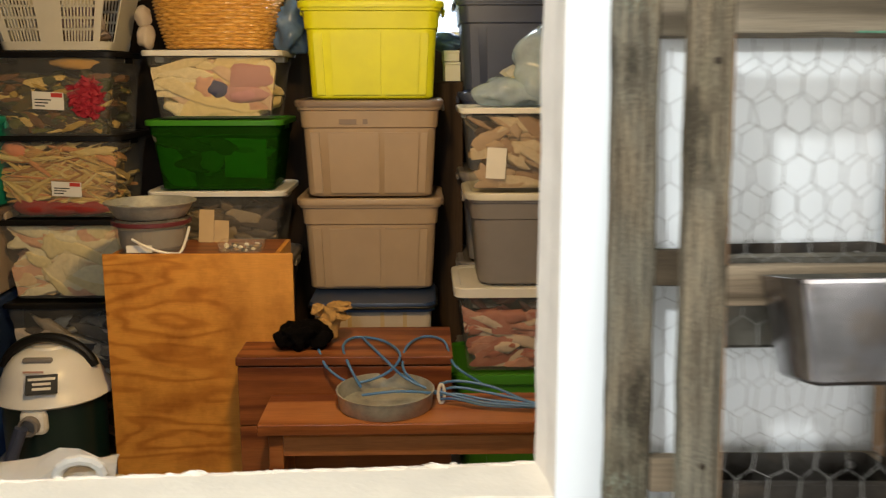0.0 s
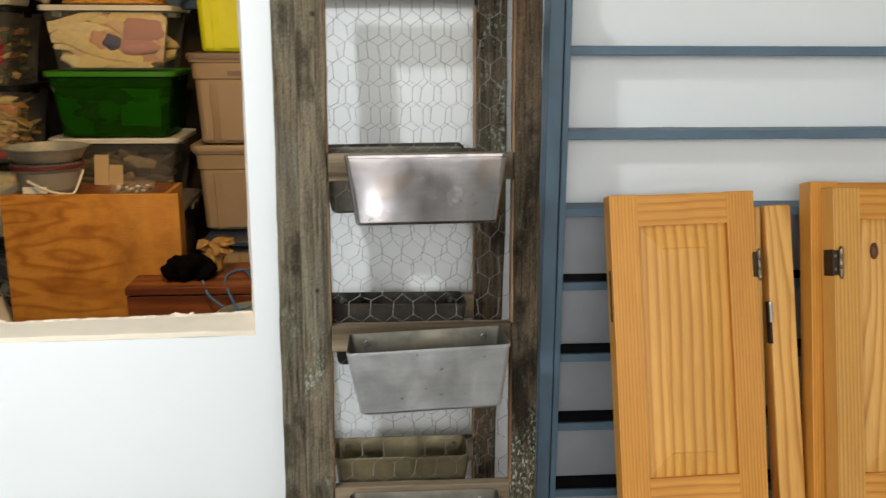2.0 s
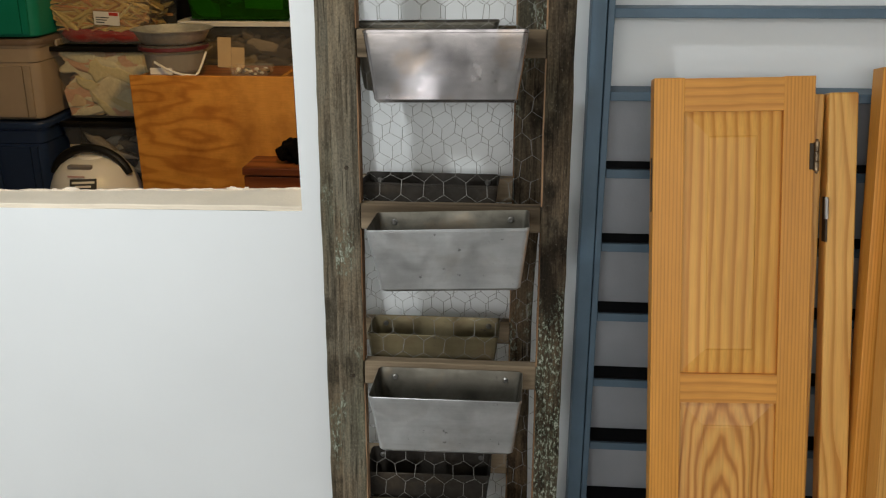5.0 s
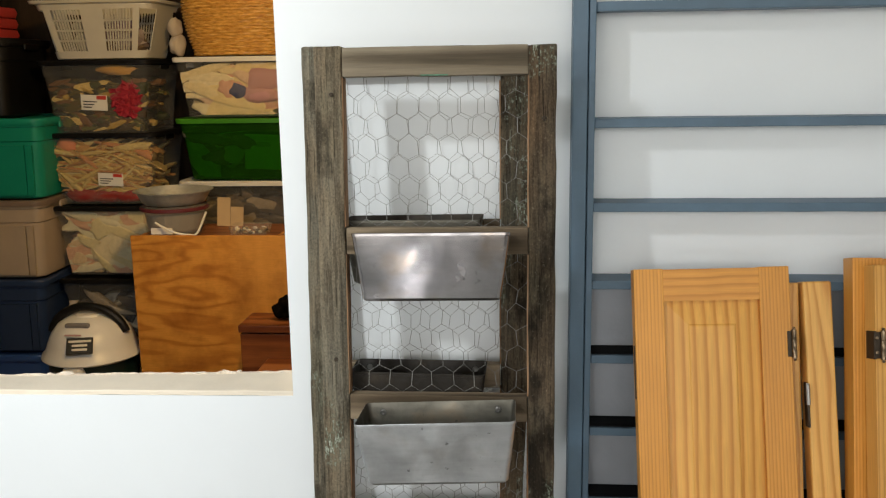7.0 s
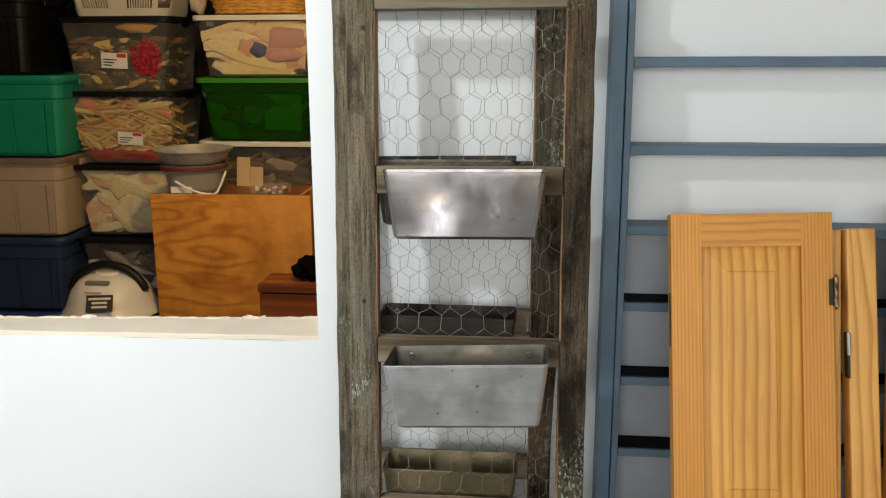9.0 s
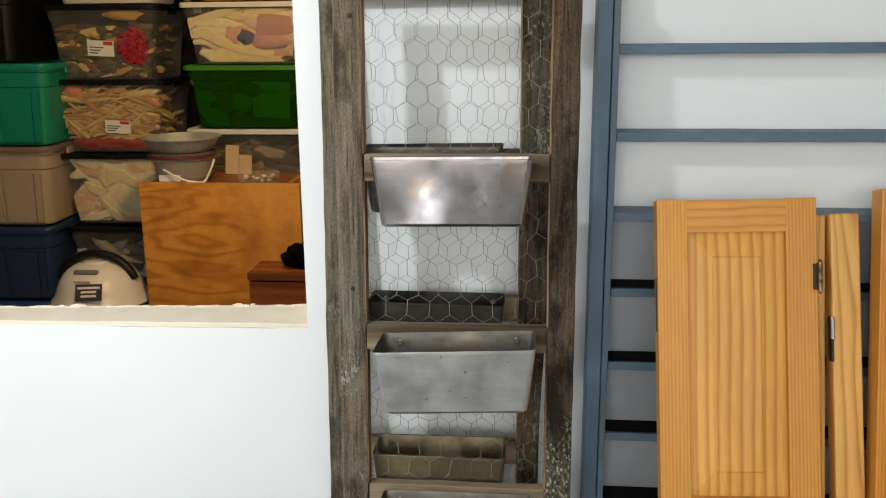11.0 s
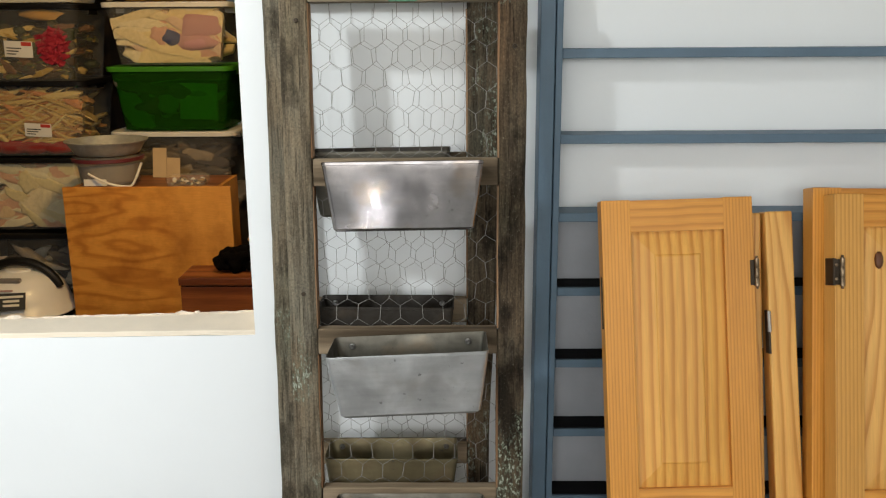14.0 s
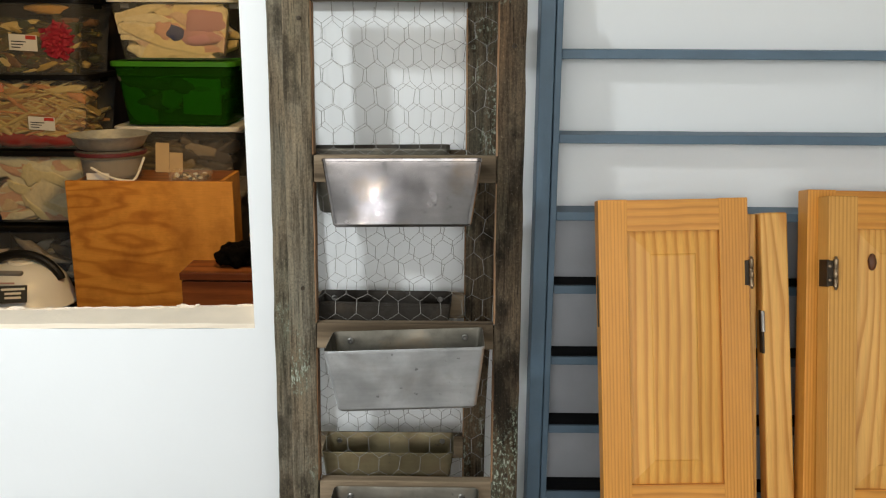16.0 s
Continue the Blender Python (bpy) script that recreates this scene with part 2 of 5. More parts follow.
def straight_grain(name, pitch, c_dark, c_light, wander=0.6, figure=0.0, axis="z", rough=0.4):
    """Quarter-sawn varnished pine: growth lines along one axis, thin and dark on one side, fading on the other."""
    m, t, b = nodes_of(name, rough)
    b.inputs["Specular IOR Level"].default_value = 0.35
    lo = [1.0, 1.0, 1.0]
    lo["xyz".index(axis)] = 0.05
    v = coords(t, tuple(lo))
    sep = t.nodes.new("ShaderNodeSeparateXYZ")
    t.links.new(coords(t, (1, 1, 1)), sep.inputs[0])
    across = sep.outputs["X" if axis == "z" else "Z"]
    w1 = noise_tex(t, v, 14, 2, 0.5)
    w2 = noise_tex(t, coords(t, (1, 1, 0.3)), 9, 2, 0.5)
    a = t.nodes.new("ShaderNodeMath")
    a.operation = "MULTIPLY"
    a.inputs[1].default_value = 1.0 / pitch
    t.links.new(across, a.inputs[0])
    for w, k in ((w1, 4.0 * wander), (w2, 5.0 * figure)):
        n = t.nodes.new("ShaderNodeMath")
        n.operation = "MULTIPLY_ADD"
        n.inputs[1].default_value = k
        t.links.new(w, n.inputs[0])
        t.links.new(a.outputs[0], n.inputs[2])
        a = n
    fr = t.nodes.new("ShaderNodeMath")
    fr.operation = "FRACT"
    t.links.new(a.outputs[0], fr.inputs[0])
    mid = tuple(0.35 * p + 0.65 * q for p, q in zip(c_dark, c_light))
    col = ramp(t, fr.outputs[0], [(0.0, mid), (0.16, c_light), (0.4, c_light), (0.66, mid), (0.86, c_dark)])
    fib = noise_tex(t, v, 420, 3, 0.6)
    col = mix(t, 0.5, col, ramp(t, fib, [(0.3, (0.78, 0.76, 0.72)), (0.65, (1.06, 1.06, 1.06))]), "MULTIPLY")
    tone = noise_tex(t, coords(t, (1, 1, 0.25)), 11, 3)
    col = mix(t, 0.6, col, ramp(t, tone, [(0.32, (0.84, 0.80, 0.74)), (0.68, (1.06, 1.07, 1.08))]), "MULTIPLY")
    t.links.new(col, b.inputs["Base Color"])
    bump(t, b, fib, 0.12, 0.0012)
    return m


def concrete(name):
    m, t, b = nodes_of(name, 0.85)
    v = coords(t, (1, 1, 1), False)
    n = noise_tex(t, v, 3, 6)
    t.links.new(ramp(t, n, [(0.3, (0.38, 0.37, 0.355)), (0.7, (0.52, 0.51, 0.49))]), b.inputs["Base Color"])
    bump(t, b, noise_tex(t, v, 120, 3), 0.3, 0.002)
    return m


def plywood(name):
    """Orange-stained plywood: fine wavy contour figure, a plainer veneer leaf to one side, small knots and stains."""
    m, t, b = nodes_of(name, 0.45)
    b.inputs["Specular IOR Level"].default_value = 0.3
    v = coords(t, (0.32, 1, 1.35), False)
    warp = noise_tex(t, v, 3.4, 3, 0.45, 0.2)
    mu = t.nodes.new("ShaderNodeMath")
    mu.operation = "MULTIPLY"
    mu.inputs[1].default_value = 70.0
    t.links.new(warp, mu.inputs[0])
    sn = t.nodes.new("ShaderNodeMath")
    sn.operation = "SINE"
    t.links.new(mu.outputs[0], sn.inputs[0])
    f = t.nodes.new("ShaderNodeMapRange")
    f.inputs["From Min"].default_value = -1.0
    t.links.new(sn.outputs[0], f.inputs["Value"])
    sep = t.nodes.new("ShaderNodeSeparateXYZ")
    t.links.new(coords(t, (1, 1, 1), False), sep.inputs[0])
    figured = ramp(t, f.outputs[0], [(0.0, (0.62, 0.275, 0.047)), (0.6, (0.58, 0.245, 0.04)), (1.0, (0.45, 0.17, 0.025))])
    soft = noise_tex(t, coords(t, (1.2, 1, 0.25), False), 9, 4)
    quiet = ramp(t, soft, [(0.3, (0.52, 0.225, 0.038)), (0.7, (0.66, 0.31, 0.062))])
    leaf = t.nodes.new("ShaderNodeMapRange")
    leaf.inputs["From Min"].default_value, leaf.inputs["From Max"].default_value = 0.07, 0.12
    t.links.new(sep.outputs["X"], leaf.inputs["Value"])
    col = mix(t, leaf.outputs[0], figured, quiet)
    blot = noise_tex(t, coords(t, (1, 1, 1), False), 6, 5, 0.6)
    col = mix(t, 0.75, col, ramp(t, blot, [(0.34, (0.62, 0.52, 0.44)), (0.56, (1.08, 1.08, 1.08))]), "MULTIPLY")
    k = t.nodes.new("ShaderNodeTexVoronoi")
    k.inputs["Scale"].default_value = 5.0
    t.links.new(coords(t, (1, 0.0, 1.3), False), k.inputs["Vector"])
    col = mix(t, ramp(t, k.outputs["Distance"], [(0.035, (0.85, 0.85, 0.85)), (0.085, (0, 0, 0))]), col, (0.22, 0.075, 0.015))
    fib = noise_tex(t, coords(t, (0.1, 1, 1.0), False), 220, 3)
    col = mix(t, 0.4, col, ramp(t, fib, [(0.3, (0.78, 0.78, 0.78)), (0.65, (1.08, 1.08, 1.08))]), "MULTIPLY")
    t.links.new(col, b.inputs["Base Color"])
    bump(t, b, fib, 0.15, 0.001)
    return m


def wicker_mat(name):
    m, t, b = nodes_of(name, 0.27)
    v = coords(t, (1, 1, 5))
    n = noise_tex(t, v, 30, 3)
    t.links.new(ramp(t, n, [(0.3, (0.38, 0.17, 0.03)), (0.6, (0.70, 0.38, 0.085)), (0.8, (0.80, 0.50, 0.16))]), b.inputs["Base Color"])
    bump(t, b, n, 0.3, 0.003)
    return m


def glowing(name, colour, strength):
    m, t, b = nodes_of(name, 0.5)
    b.inputs["Base Color"].default_value = (*colour, 1)
    b.inputs["Emission Color"].default_value = (*colour, 1)
    b.inputs["Emission Strength"].default_value = strength
    return m


WHITE_WALL = plain("white_wall_paint", (0.86, 0.885, 0.89), 0.6, vary=0.035, scale=2.2, relief=0.12, dist=0.0015, fine=90)
CEIL = plain("ceiling_paint", (0.74, 0.74, 0.72), 0.8, vary=0.05)
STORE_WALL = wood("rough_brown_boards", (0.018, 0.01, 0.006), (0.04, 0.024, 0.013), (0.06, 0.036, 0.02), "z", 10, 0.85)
FLOOR = concrete("concrete_floor")
RAW_PINE = plain("raw_pine_edge", (0.87, 0.765, 0.61), 0.75, vary=0.07, scale=16, relief=0.3)
PALE_EDGE = plain("pale_painted_edge", (0.86, 0.77, 0.66), 0.7, vary=0.06, scale=30, relief=0.4)
TORN = plain("torn_paper_edge", (0.82, 0.70, 0.56), 0.9, vary=0.2, scale=60, relief=0.5)
BARN = weathered("weathered_barn_wood", (0.165, 0.122, 0.074), (0.185, 0.165, 0.122), (0.045, 0.036, 0.023), (0.115, 0.118, 0.077), 0.6)
BARN_DARK = weathered("dark_barn_wood", (0.10, 0.066, 0.038), (0.095, 0.08, 0.056), (0.012, 0.009, 0.006), (0.06, 0.06, 0.04), 0.565, 0.63)
SAWN = wood("raw_sawn_wood", (0.20, 0.105, 0.05), (0.33, 0.19, 0.10), (0.41, 0.26, 0.15), "z", 30, 0.9, 0.06, 0.5)
BARW = wood("grey_brown_bar", (0.10, 0.078, 0.05), (0.205, 0.165, 0.112), (0.29, 0.24, 0.168), "x", 24, 0.85, 0.05, 0.5)
RUNGW = wood("rung_wood", (0.08, 0.057, 0.033), (0.20, 0.147, 0.092), (0.31, 0.238, 0.155), "x", 26, 0.85, 0.05, 0.5)
WIRE = plain("galvanised_wire", (0.27, 0.26, 0.24), 0.55, 0.2, vary=0.35, scale=60)
TIN = old_steel("old_baking_tin", (0.45, 0.455, 0.455), 0.42)
TIN_OLD = old_steel("stained_baking_tin", (0.20, 0.165, 0.09), 0.5, 0.4, 0.6)
TIN_BACK = old_steel("near_black_baking_tin", (0.026, 0.021, 0.015), 0.7, 0.15, 0.2)
TIN_PAN = old_steel("grey_pan_metal", (0.44, 0.43, 0.38), 0.45, 0.1, 0.5)
TIN_DARK = old_steel("polished_dark_tin", (0.25, 0.235, 0.235), 0.2, 0.5, 0.95, 0.35, 0.08)
GREYBACK = plain("dull_grey_panel", (0.40, 0.42, 0.45), 0.7, vary=0.15)
TIN_IN = old_steel("dark_baking_tin", (0.15, 0.14, 0.115), 0.5, 0.4)
SCREW = plain("screw_steel", (0.35, 0.34, 0.32), 0.35, 0.9, relief=0.05)
BLUE = plain("blue_grey_paint", (0.098, 0.158, 0.215), 0.5, vary=0.16, scale=14, relief=0.2)
SHELF_BLACK = plain("black_shelf_top", (0.007, 0.007, 0.008), 0.8, vary=0.3, gloss=0.15)
PINE = straight_grain("varnished_pine", 0.0042, (0.60, 0.235, 0.034), (0.75, 0.34, 0.057), 0.5)
PINE_X = straight_grain("varnished_pine_crosswise", 0.011, (0.60, 0.235, 0.036), (0.75, 0.34, 0.06), 0.7, 0.2, "x")
PINE_FLAME = straight_grain("varnished_pine_panel", 0.0135, (0.60, 0.245, 0.039), (0.80, 0.415, 0.088), 0.5, 0.2)
PINE_WILD = straight_grain("wavy_grained_pine", 0.012, (0.60, 0.265, 0.05), (0.79, 0.43, 0.11), 1.3, 1.0)
PINE_PALE = straight_grain("pale_varnished_pine", 0.005, (0.58, 0.26, 0.05), (0.73, 0.38, 0.09), 0.6)
PINE_OVAL = oval_grain("flat_sawn_pine", 0.088, 0.9, (0.46, 0.17, 0.022), (0.66, 0.30, 0.06), (0.72, 0.37, 0.085))
HINGE = plain("dark_bronze_hinge", (0.055, 0.04, 0.026), 0.5, 0.7, vary=0.4, scale=80)
BRONZE = plain("worn_bronze", (0.26, 0.19, 0.12), 0.35, 0.9, vary=0.4, scale=90)
BRIGHT = plain("bright_steel", (0.42, 0.4, 0.37), 0.4, 0.95)
PLY = plywood("orange_plywood")
TRUNK = wood("red_brown_wood", (0.13, 0.036, 0.013), (0.25, 0.078, 0.024), (0.31, 0.11, 0.037), "x", 16, 0.42, 0.05)
BENCHW = wood("worn_red_brown_board", (0.17, 0.05, 0.016), (0.34, 0.115, 0.036), (0.43, 0.17, 0.06), "x", 16, 0.3, 0.05)
YELLOW = plain("yellow_plastic", (0.72, 0.73, 0.010), 0.4, vary=0.05, gloss=0.35)
BROWN = plain("tan_brown_plastic", (0.38, 0.275, 0.175), 0.42, vary=0.06)
TAN = plain("pale_tan_plastic", (0.44, 0.34, 0.24), 0.42, vary=0.06)
BROWN_LID = plain("dark_taupe_plastic", (0.20, 0.14, 0.10), 0.45, vary=0.06)
GREYP = plain("grey_plastic", (0.22, 0.20, 0.19), 0.4, vary=0.06)
SLATE = plain("slate_plastic", (0.05, 0.062, 0.11), 0.4, vary=0.06)
BLACKP = plain("black_plastic", (0.006, 0.0055, 0.0055), 0.45, vary=0.2, gloss=0.3)
TEAL = plain("teal_plastic", (0.008, 0.25, 0.16), 0.38, vary=0.06)
NAVY = plain("navy_plastic", (0.02, 0.04, 0.10), 0.4, vary=0.08)
BLUEP = plain("blue_plastic", (0.025, 0.07, 0.24), 0.38, vary=0.08)
GREENLID = plain("green_plastic", (0.05, 0.23, 0.012), 0.35, vary=0.06)
WHITEP = plain("white_plastic", (0.74, 0.71, 0.64), 0.4, vary=0.05)
CREAM = plain("cream_plastic", (0.62, 0.58, 0.48), 0.4, vary=0.06)
CLEAR = clear_plastic("clear_plastic", (0.97, 0.95, 0.90), 0.062)
CLEAR_GREEN = clear_plastic("green_clear_plastic", (0.055, 0.28, 0.022), 0.16)
PAPER = plain("paper_label", (0.78, 0.74, 0.66), 0.8, vary=0.05)
RED = plain("red_print", (0.5, 0.04, 0.03), 0.7)
INK = plain("dark_print", (0.03, 0.03, 0.03), 0.7)
WICKER = wicker_mat("honey_wicker")
VAC_TOP = plain("off_white_vacuum_shell", (0.80, 0.78, 0.74), 0.32, vary=0.05)
VAC_TANK = plain("dark_green_tank", (0.005, 0.02, 0.018), 0.35, vary=0.15)
CABLE = plain("blue_cable", (0.07, 0.19, 0.42), 0.45, vary=0.1)
FUR = plain("black_cloth", (0.004, 0.0035, 0.0035), 0.95, vary=0.4, scale=40, relief=0.9, dist=0.01, gloss=0.04)
TAN_CLOTH = plain("tan_leather", (0.42, 0.24, 0.075), 0.8, vary=0.3, scale=30, relief=0.7, dist=0.006)
BAGP = clear_plastic("grey_bag_film", (0.72, 0.84, 0.92), 0.42)
KNOT = plain("dark_knot", (0.12, 0.04, 0.012), 0.5)
BLUE_BAG = plain("blue_bag_film", (0.10, 0.17, 0.30), 0.3, vary=0.3, scale=20)
STRIPE = plain("pale_canvas", (0.50, 0.42, 0.33), 0.85, vary=0.08, relief=0.4)
CARD = plain("tan_card", (0.50, 0.36, 0.19), 0.85, vary=0.1)

# ---- shapes ----


def part(name, bm, material, parent=None, label=""):
    me = bpy.data.meshes.new(name)
    bm.normal_update()
    bm.to_mesh(me)
    bm.free()
    me.materials.append(material)
    ob = new(name, me)
    if parent is not None:
        ob.parent = parent
    if label:
        tagged(ob, label)
    return ob


def thing(name, m, label, category, group="", kind=""):
    ob = new(name)
    ob.empty_display_size = 0.05
    ob.matrix_world = m
    return tagged(ob, label, category, group, kind)


def smooth(ob, angle=40):
    for p in ob.data.polygons:
        p.use_smooth = True
    ob.data.set_sharp_from_angle(angle=radians(angle))
    return ob


def box(bm, x0, x1, y0, y1, z0, z1, bev=0.0):
    b = bmesh.new()
    bmesh.ops.create_cube(b, size=1)
    for v in b.verts:
        v.co = Vector(((x0 + x1) / 2 + v.co.x * (x1 - x0), (y0 + y1) / 2 + v.co.y * (y1 - y0), (z0 + z1) / 2 + v.co.z * (z1 - z0)))
    if bev:
        bmesh.ops.bevel(b, geom=list(b.edges), offset=bev, segments=2, affect="EDGES", profile=0.5)
    add(bm, b)
    return bm


def add(bm, other, m=None):
    """Joins other into bm, at the pose m."""
    made = [bm.verts.new(m @ v.co if m else v.co) for v in other.verts]
    other.verts.index_update()
    for f in other.faces:
        bm.faces.new([made[v.index] for v in f.verts])
    other.free()
    return bm


def boxes(*rows, bev=0.0):
    bm = bmesh.new()
    for r in rows:
        box(bm, *r, bev=bev)
    return bm


def rough_board(x0, x1, y0, y1, z0, z1, n=14, amount=0.0012, bev=0.002, axis=2):
    """A worn board with an uneven edge line."""
    bm = bmesh.new()
    box(bm, x0, x1, y0, y1, z0, z1, bev=bev)
    span = (x1 - x0, y1 - y0, z1 - z0)[axis]
    low = (x0, y0, z0)[axis]
    for k in range(1, n):
        p = [0, 0, 0]
        p[axis] = low + span * k / n
        nrm = [0, 0, 0]
        nrm[axis] = 1
        bmesh.ops.bisect_plane(bm, geom=bm.verts[:] + bm.edges[:] + bm.faces[:], plane_co=p, plane_no=nrm)
    for v in bm.verts:
        v.co += noise.noise_vector(v.co * 23 + Vector((x0 * 91, 0, z0 * 17))) * amount
    return bm


def loft(rings, cap0=True, cap1=True):
    bm = bmesh.new()
    rows = [[bm.verts.new(p) for p in r] for r in rings]
    n = len(rows[0])
    for a, b in zip(rows, rows[1:]):
        for k in range(n):
            bm.faces.new((a[k], a[(k + 1) % n], b[(k + 1) % n], b[k]))
    if cap0:
        bm.faces.new(rows[0][::-1])
    if cap1:
        bm.faces.new(rows[-1])
    bmesh.ops.recalc_face_normals(bm, faces=bm.faces[:])
    return bm


def rrect(w, d, r, z, n=4):
    """A rounded rectangle round the origin at height z."""
    out = []
    for cx, cy, a0 in ((w / 2 - r, d / 2 - r, 0), (-w / 2 + r, d / 2 - r, 90), (-w / 2 + r, -d / 2 + r, 180), (w / 2 - r, -d / 2 + r, 270)):
        for k in range(n + 1):
            a = radians(a0 + 90 * k / n)
            out.append(Vector((cx + r * math.cos(a), cy + r * math.sin(a), z)))
    return out


def lathe(profile, n=40, cap0=True, cap1=True):
    return loft([[Vector((r * math.cos(2 * math.pi * k / n), r * math.sin(2 * math.pi * k / n), z)) for k in range(n)] for r, z in profile], cap0, cap1)


def tube(points, r, n=8, closed=False):
    rings, pts = [], [Vector(p) for p in points]
    for k, p in enumerate(pts):
        d = (pts[min(k + 1, len(pts) - 1)] - pts[max(k - 1, 0)]).normalized()
        side = d.cross(Vector((0.13, 0.21, 0.97)))
        if side.length < 1e-3:
            side = d.cross(Vector((1, 0, 0)))
        side.normalize()
        up = side.cross(d)
        rings.append([p + r * (math.cos(2 * math.pi * j / n) * side + math.sin(2 * math.pi * j / n) * up) for j in range(n)])
    return loft(rings)


def lump(bm, centre, size, seed, rough=0.35, sub=2):
    b = bmesh.new()
    bmesh.ops.create_icosphere(b, subdivisions=sub, radius=1)
    turn = Euler((seed * 1.7, seed * 2.3, seed * 0.9)).to_matrix()
    for v in b.verts:
        k = 1 + rough * noise.noise(v.co * 1.6 + Vector((seed * 7.1, seed * 3.3, 0)))
        q = turn @ (v.co * k)
        v.co = Vector(centre) + Vector((q.x * size[0], q.y * size[1], q.z * size[2]))
    add(bm, b)


# ---- structure ----
WALL, BACK = 0.768, 0.834
SILL, JAMB = 1.1995, 0.2585
JAMB_FRONT = 0.271
floor = tagged(part("floor", boxes((-3.2, 3.2, -3.1, 4.4, -0.1, 0.0)), FLOOR), "grey bare concrete workshop floor", "floor", kind="structure")
tagged(part("ceiling", boxes((-3.2, 3.2, -3.1, 4.4, 2.6, 2.7)), CEIL), "plain white painted ceiling", "ceiling", kind="structure")


def sill_rise(x, k):
    """The cut is not quite level: it drops towards the west, more at its back."""
    return -0.01 * (0.25 - x) + k * (0.0075 - 0.018 * (0.25 - x))


bm = boxes((-3.1, -0.75, WALL, BACK, 0, 2.6), (-0.75, JAMB_FRONT, WALL, BACK, 2.2, 2.6), (JAMB_FRONT, 3.1, WALL, BACK, 0, 2.6))
add(bm, loft([[Vector((x, WALL, 0)), Vector((x, BACK, 0)), Vector((x, BACK, SILL - 0.0068 + sill_rise(x, 1))), Vector((x, WALL, SILL - 0.0068 + sill_rise(x, 0)))] for x in (-0.75, JAMB_FRONT)]))
tagged(part("wall_north", bm, WHITE_WALL), "white painted wall with a rough cut opening", "wall", kind="structure")
tagged(part("wall_west", boxes((-3.2, -3.1, -3.1, 4.4, 0, 2.6)), WHITE_WALL), "plain white painted side wall", "wall", kind="structure")
tagged(part("wall_east", boxes((3.1, 3.2, -3.1, 4.4, 0, 2.6)), WHITE_WALL), "plain white painted side wall", "wall", kind="structure")
# rear openings are invented, only to hold the two added lights
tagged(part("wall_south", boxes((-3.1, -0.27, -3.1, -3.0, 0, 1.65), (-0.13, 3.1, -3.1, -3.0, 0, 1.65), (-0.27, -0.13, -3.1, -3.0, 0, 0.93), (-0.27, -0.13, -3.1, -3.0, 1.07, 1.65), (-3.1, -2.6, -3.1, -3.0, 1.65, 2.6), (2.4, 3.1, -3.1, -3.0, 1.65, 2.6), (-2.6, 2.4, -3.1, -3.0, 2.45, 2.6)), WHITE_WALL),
       "unseen white rear wall with two openings added for fill lights", "wall", kind="structure")
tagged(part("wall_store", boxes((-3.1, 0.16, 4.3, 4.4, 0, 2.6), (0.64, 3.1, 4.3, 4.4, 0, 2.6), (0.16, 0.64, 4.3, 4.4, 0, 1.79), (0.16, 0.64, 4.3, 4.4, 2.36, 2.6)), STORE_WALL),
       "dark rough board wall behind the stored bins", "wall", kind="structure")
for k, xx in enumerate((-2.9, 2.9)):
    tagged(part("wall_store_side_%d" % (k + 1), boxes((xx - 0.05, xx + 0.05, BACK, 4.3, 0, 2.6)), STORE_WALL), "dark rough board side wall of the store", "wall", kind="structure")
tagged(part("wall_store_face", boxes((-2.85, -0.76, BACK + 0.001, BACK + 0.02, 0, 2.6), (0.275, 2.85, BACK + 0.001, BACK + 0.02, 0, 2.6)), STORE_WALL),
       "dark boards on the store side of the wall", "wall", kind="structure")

w1 = tagged(new("window_1"), "small bright window high in the store", "window", kind="structure")
part("window_frame", boxes((0.16, 0.185, 4.31, 4.35, 1.79, 2.36), (0.615, 0.64, 4.31, 4.35, 1.79, 2.36), (0.185, 0.615, 4.31, 4.35, 1.79, 1.815), (0.185, 0.615, 4.31, 4.35, 2.335, 2.36), bev=0.003), WHITEP, w1)
tagged(part("backdrop", boxes((-0.6, 1.5, 4.8, 4.82, 1.4, 2.9)), glowing("bright_sky_backdrop", (0.75, 0.88, 1.0), 2.2)), "bright pale sky outside the store window", "backdrop", kind="structure")

# sill and jamb of bare wood, with the torn edge of the board
sill = tagged(new("window_2"), "rough cut wall opening lined with bare pine", "opening", kind="structure")

bm = rough_board(-0.75, JAMB_FRONT - 0.0005, WALL + 0.0015, BACK + 0.002, SILL - 0.0075, SILL, 30, 0.0012, 0.0015, 0)
for v in bm.verts:
    v.co.z += sill_rise(v.co.x, (v.co.y - WALL) / (BACK - WALL))
part("window_sill", bm, RAW_PINE, sill, "pale bare pine sill with torn paper edge")
bm = bmesh.new()
rows = []
for q in range(41):
    z = SILL + 0.0008 + (2.2 - SILL - 0.0012) * q / 40
    w1, w2 = 0.0022 * noise.noise(Vector((0.0, 3.0, z * 14))), 0.0012 * noise.noise(Vector((5.0, 1.0, z * 40)))
    rows.append([Vector((JAMB_FRONT, WALL + 0.0002, z)), Vector((JAMB_FRONT - 0.0012 + w2, WALL + 0.004, z)), Vector((JAMB + 0.0075 + w1, WALL + 0.035, z)),
                 Vector((JAMB + w1 + w2, BACK, z)), Vector((JAMB + 0.003 + w1, BACK + 0.003, z)), Vector((JAMB_FRONT, BACK + 0.003, z))])
part("jamb", loft(rows), PALE_EDGE, sill, "pale painted jamb with an uneven edge")
bm = bmesh.new()
rnd = random.Random(4)
x = -0.74
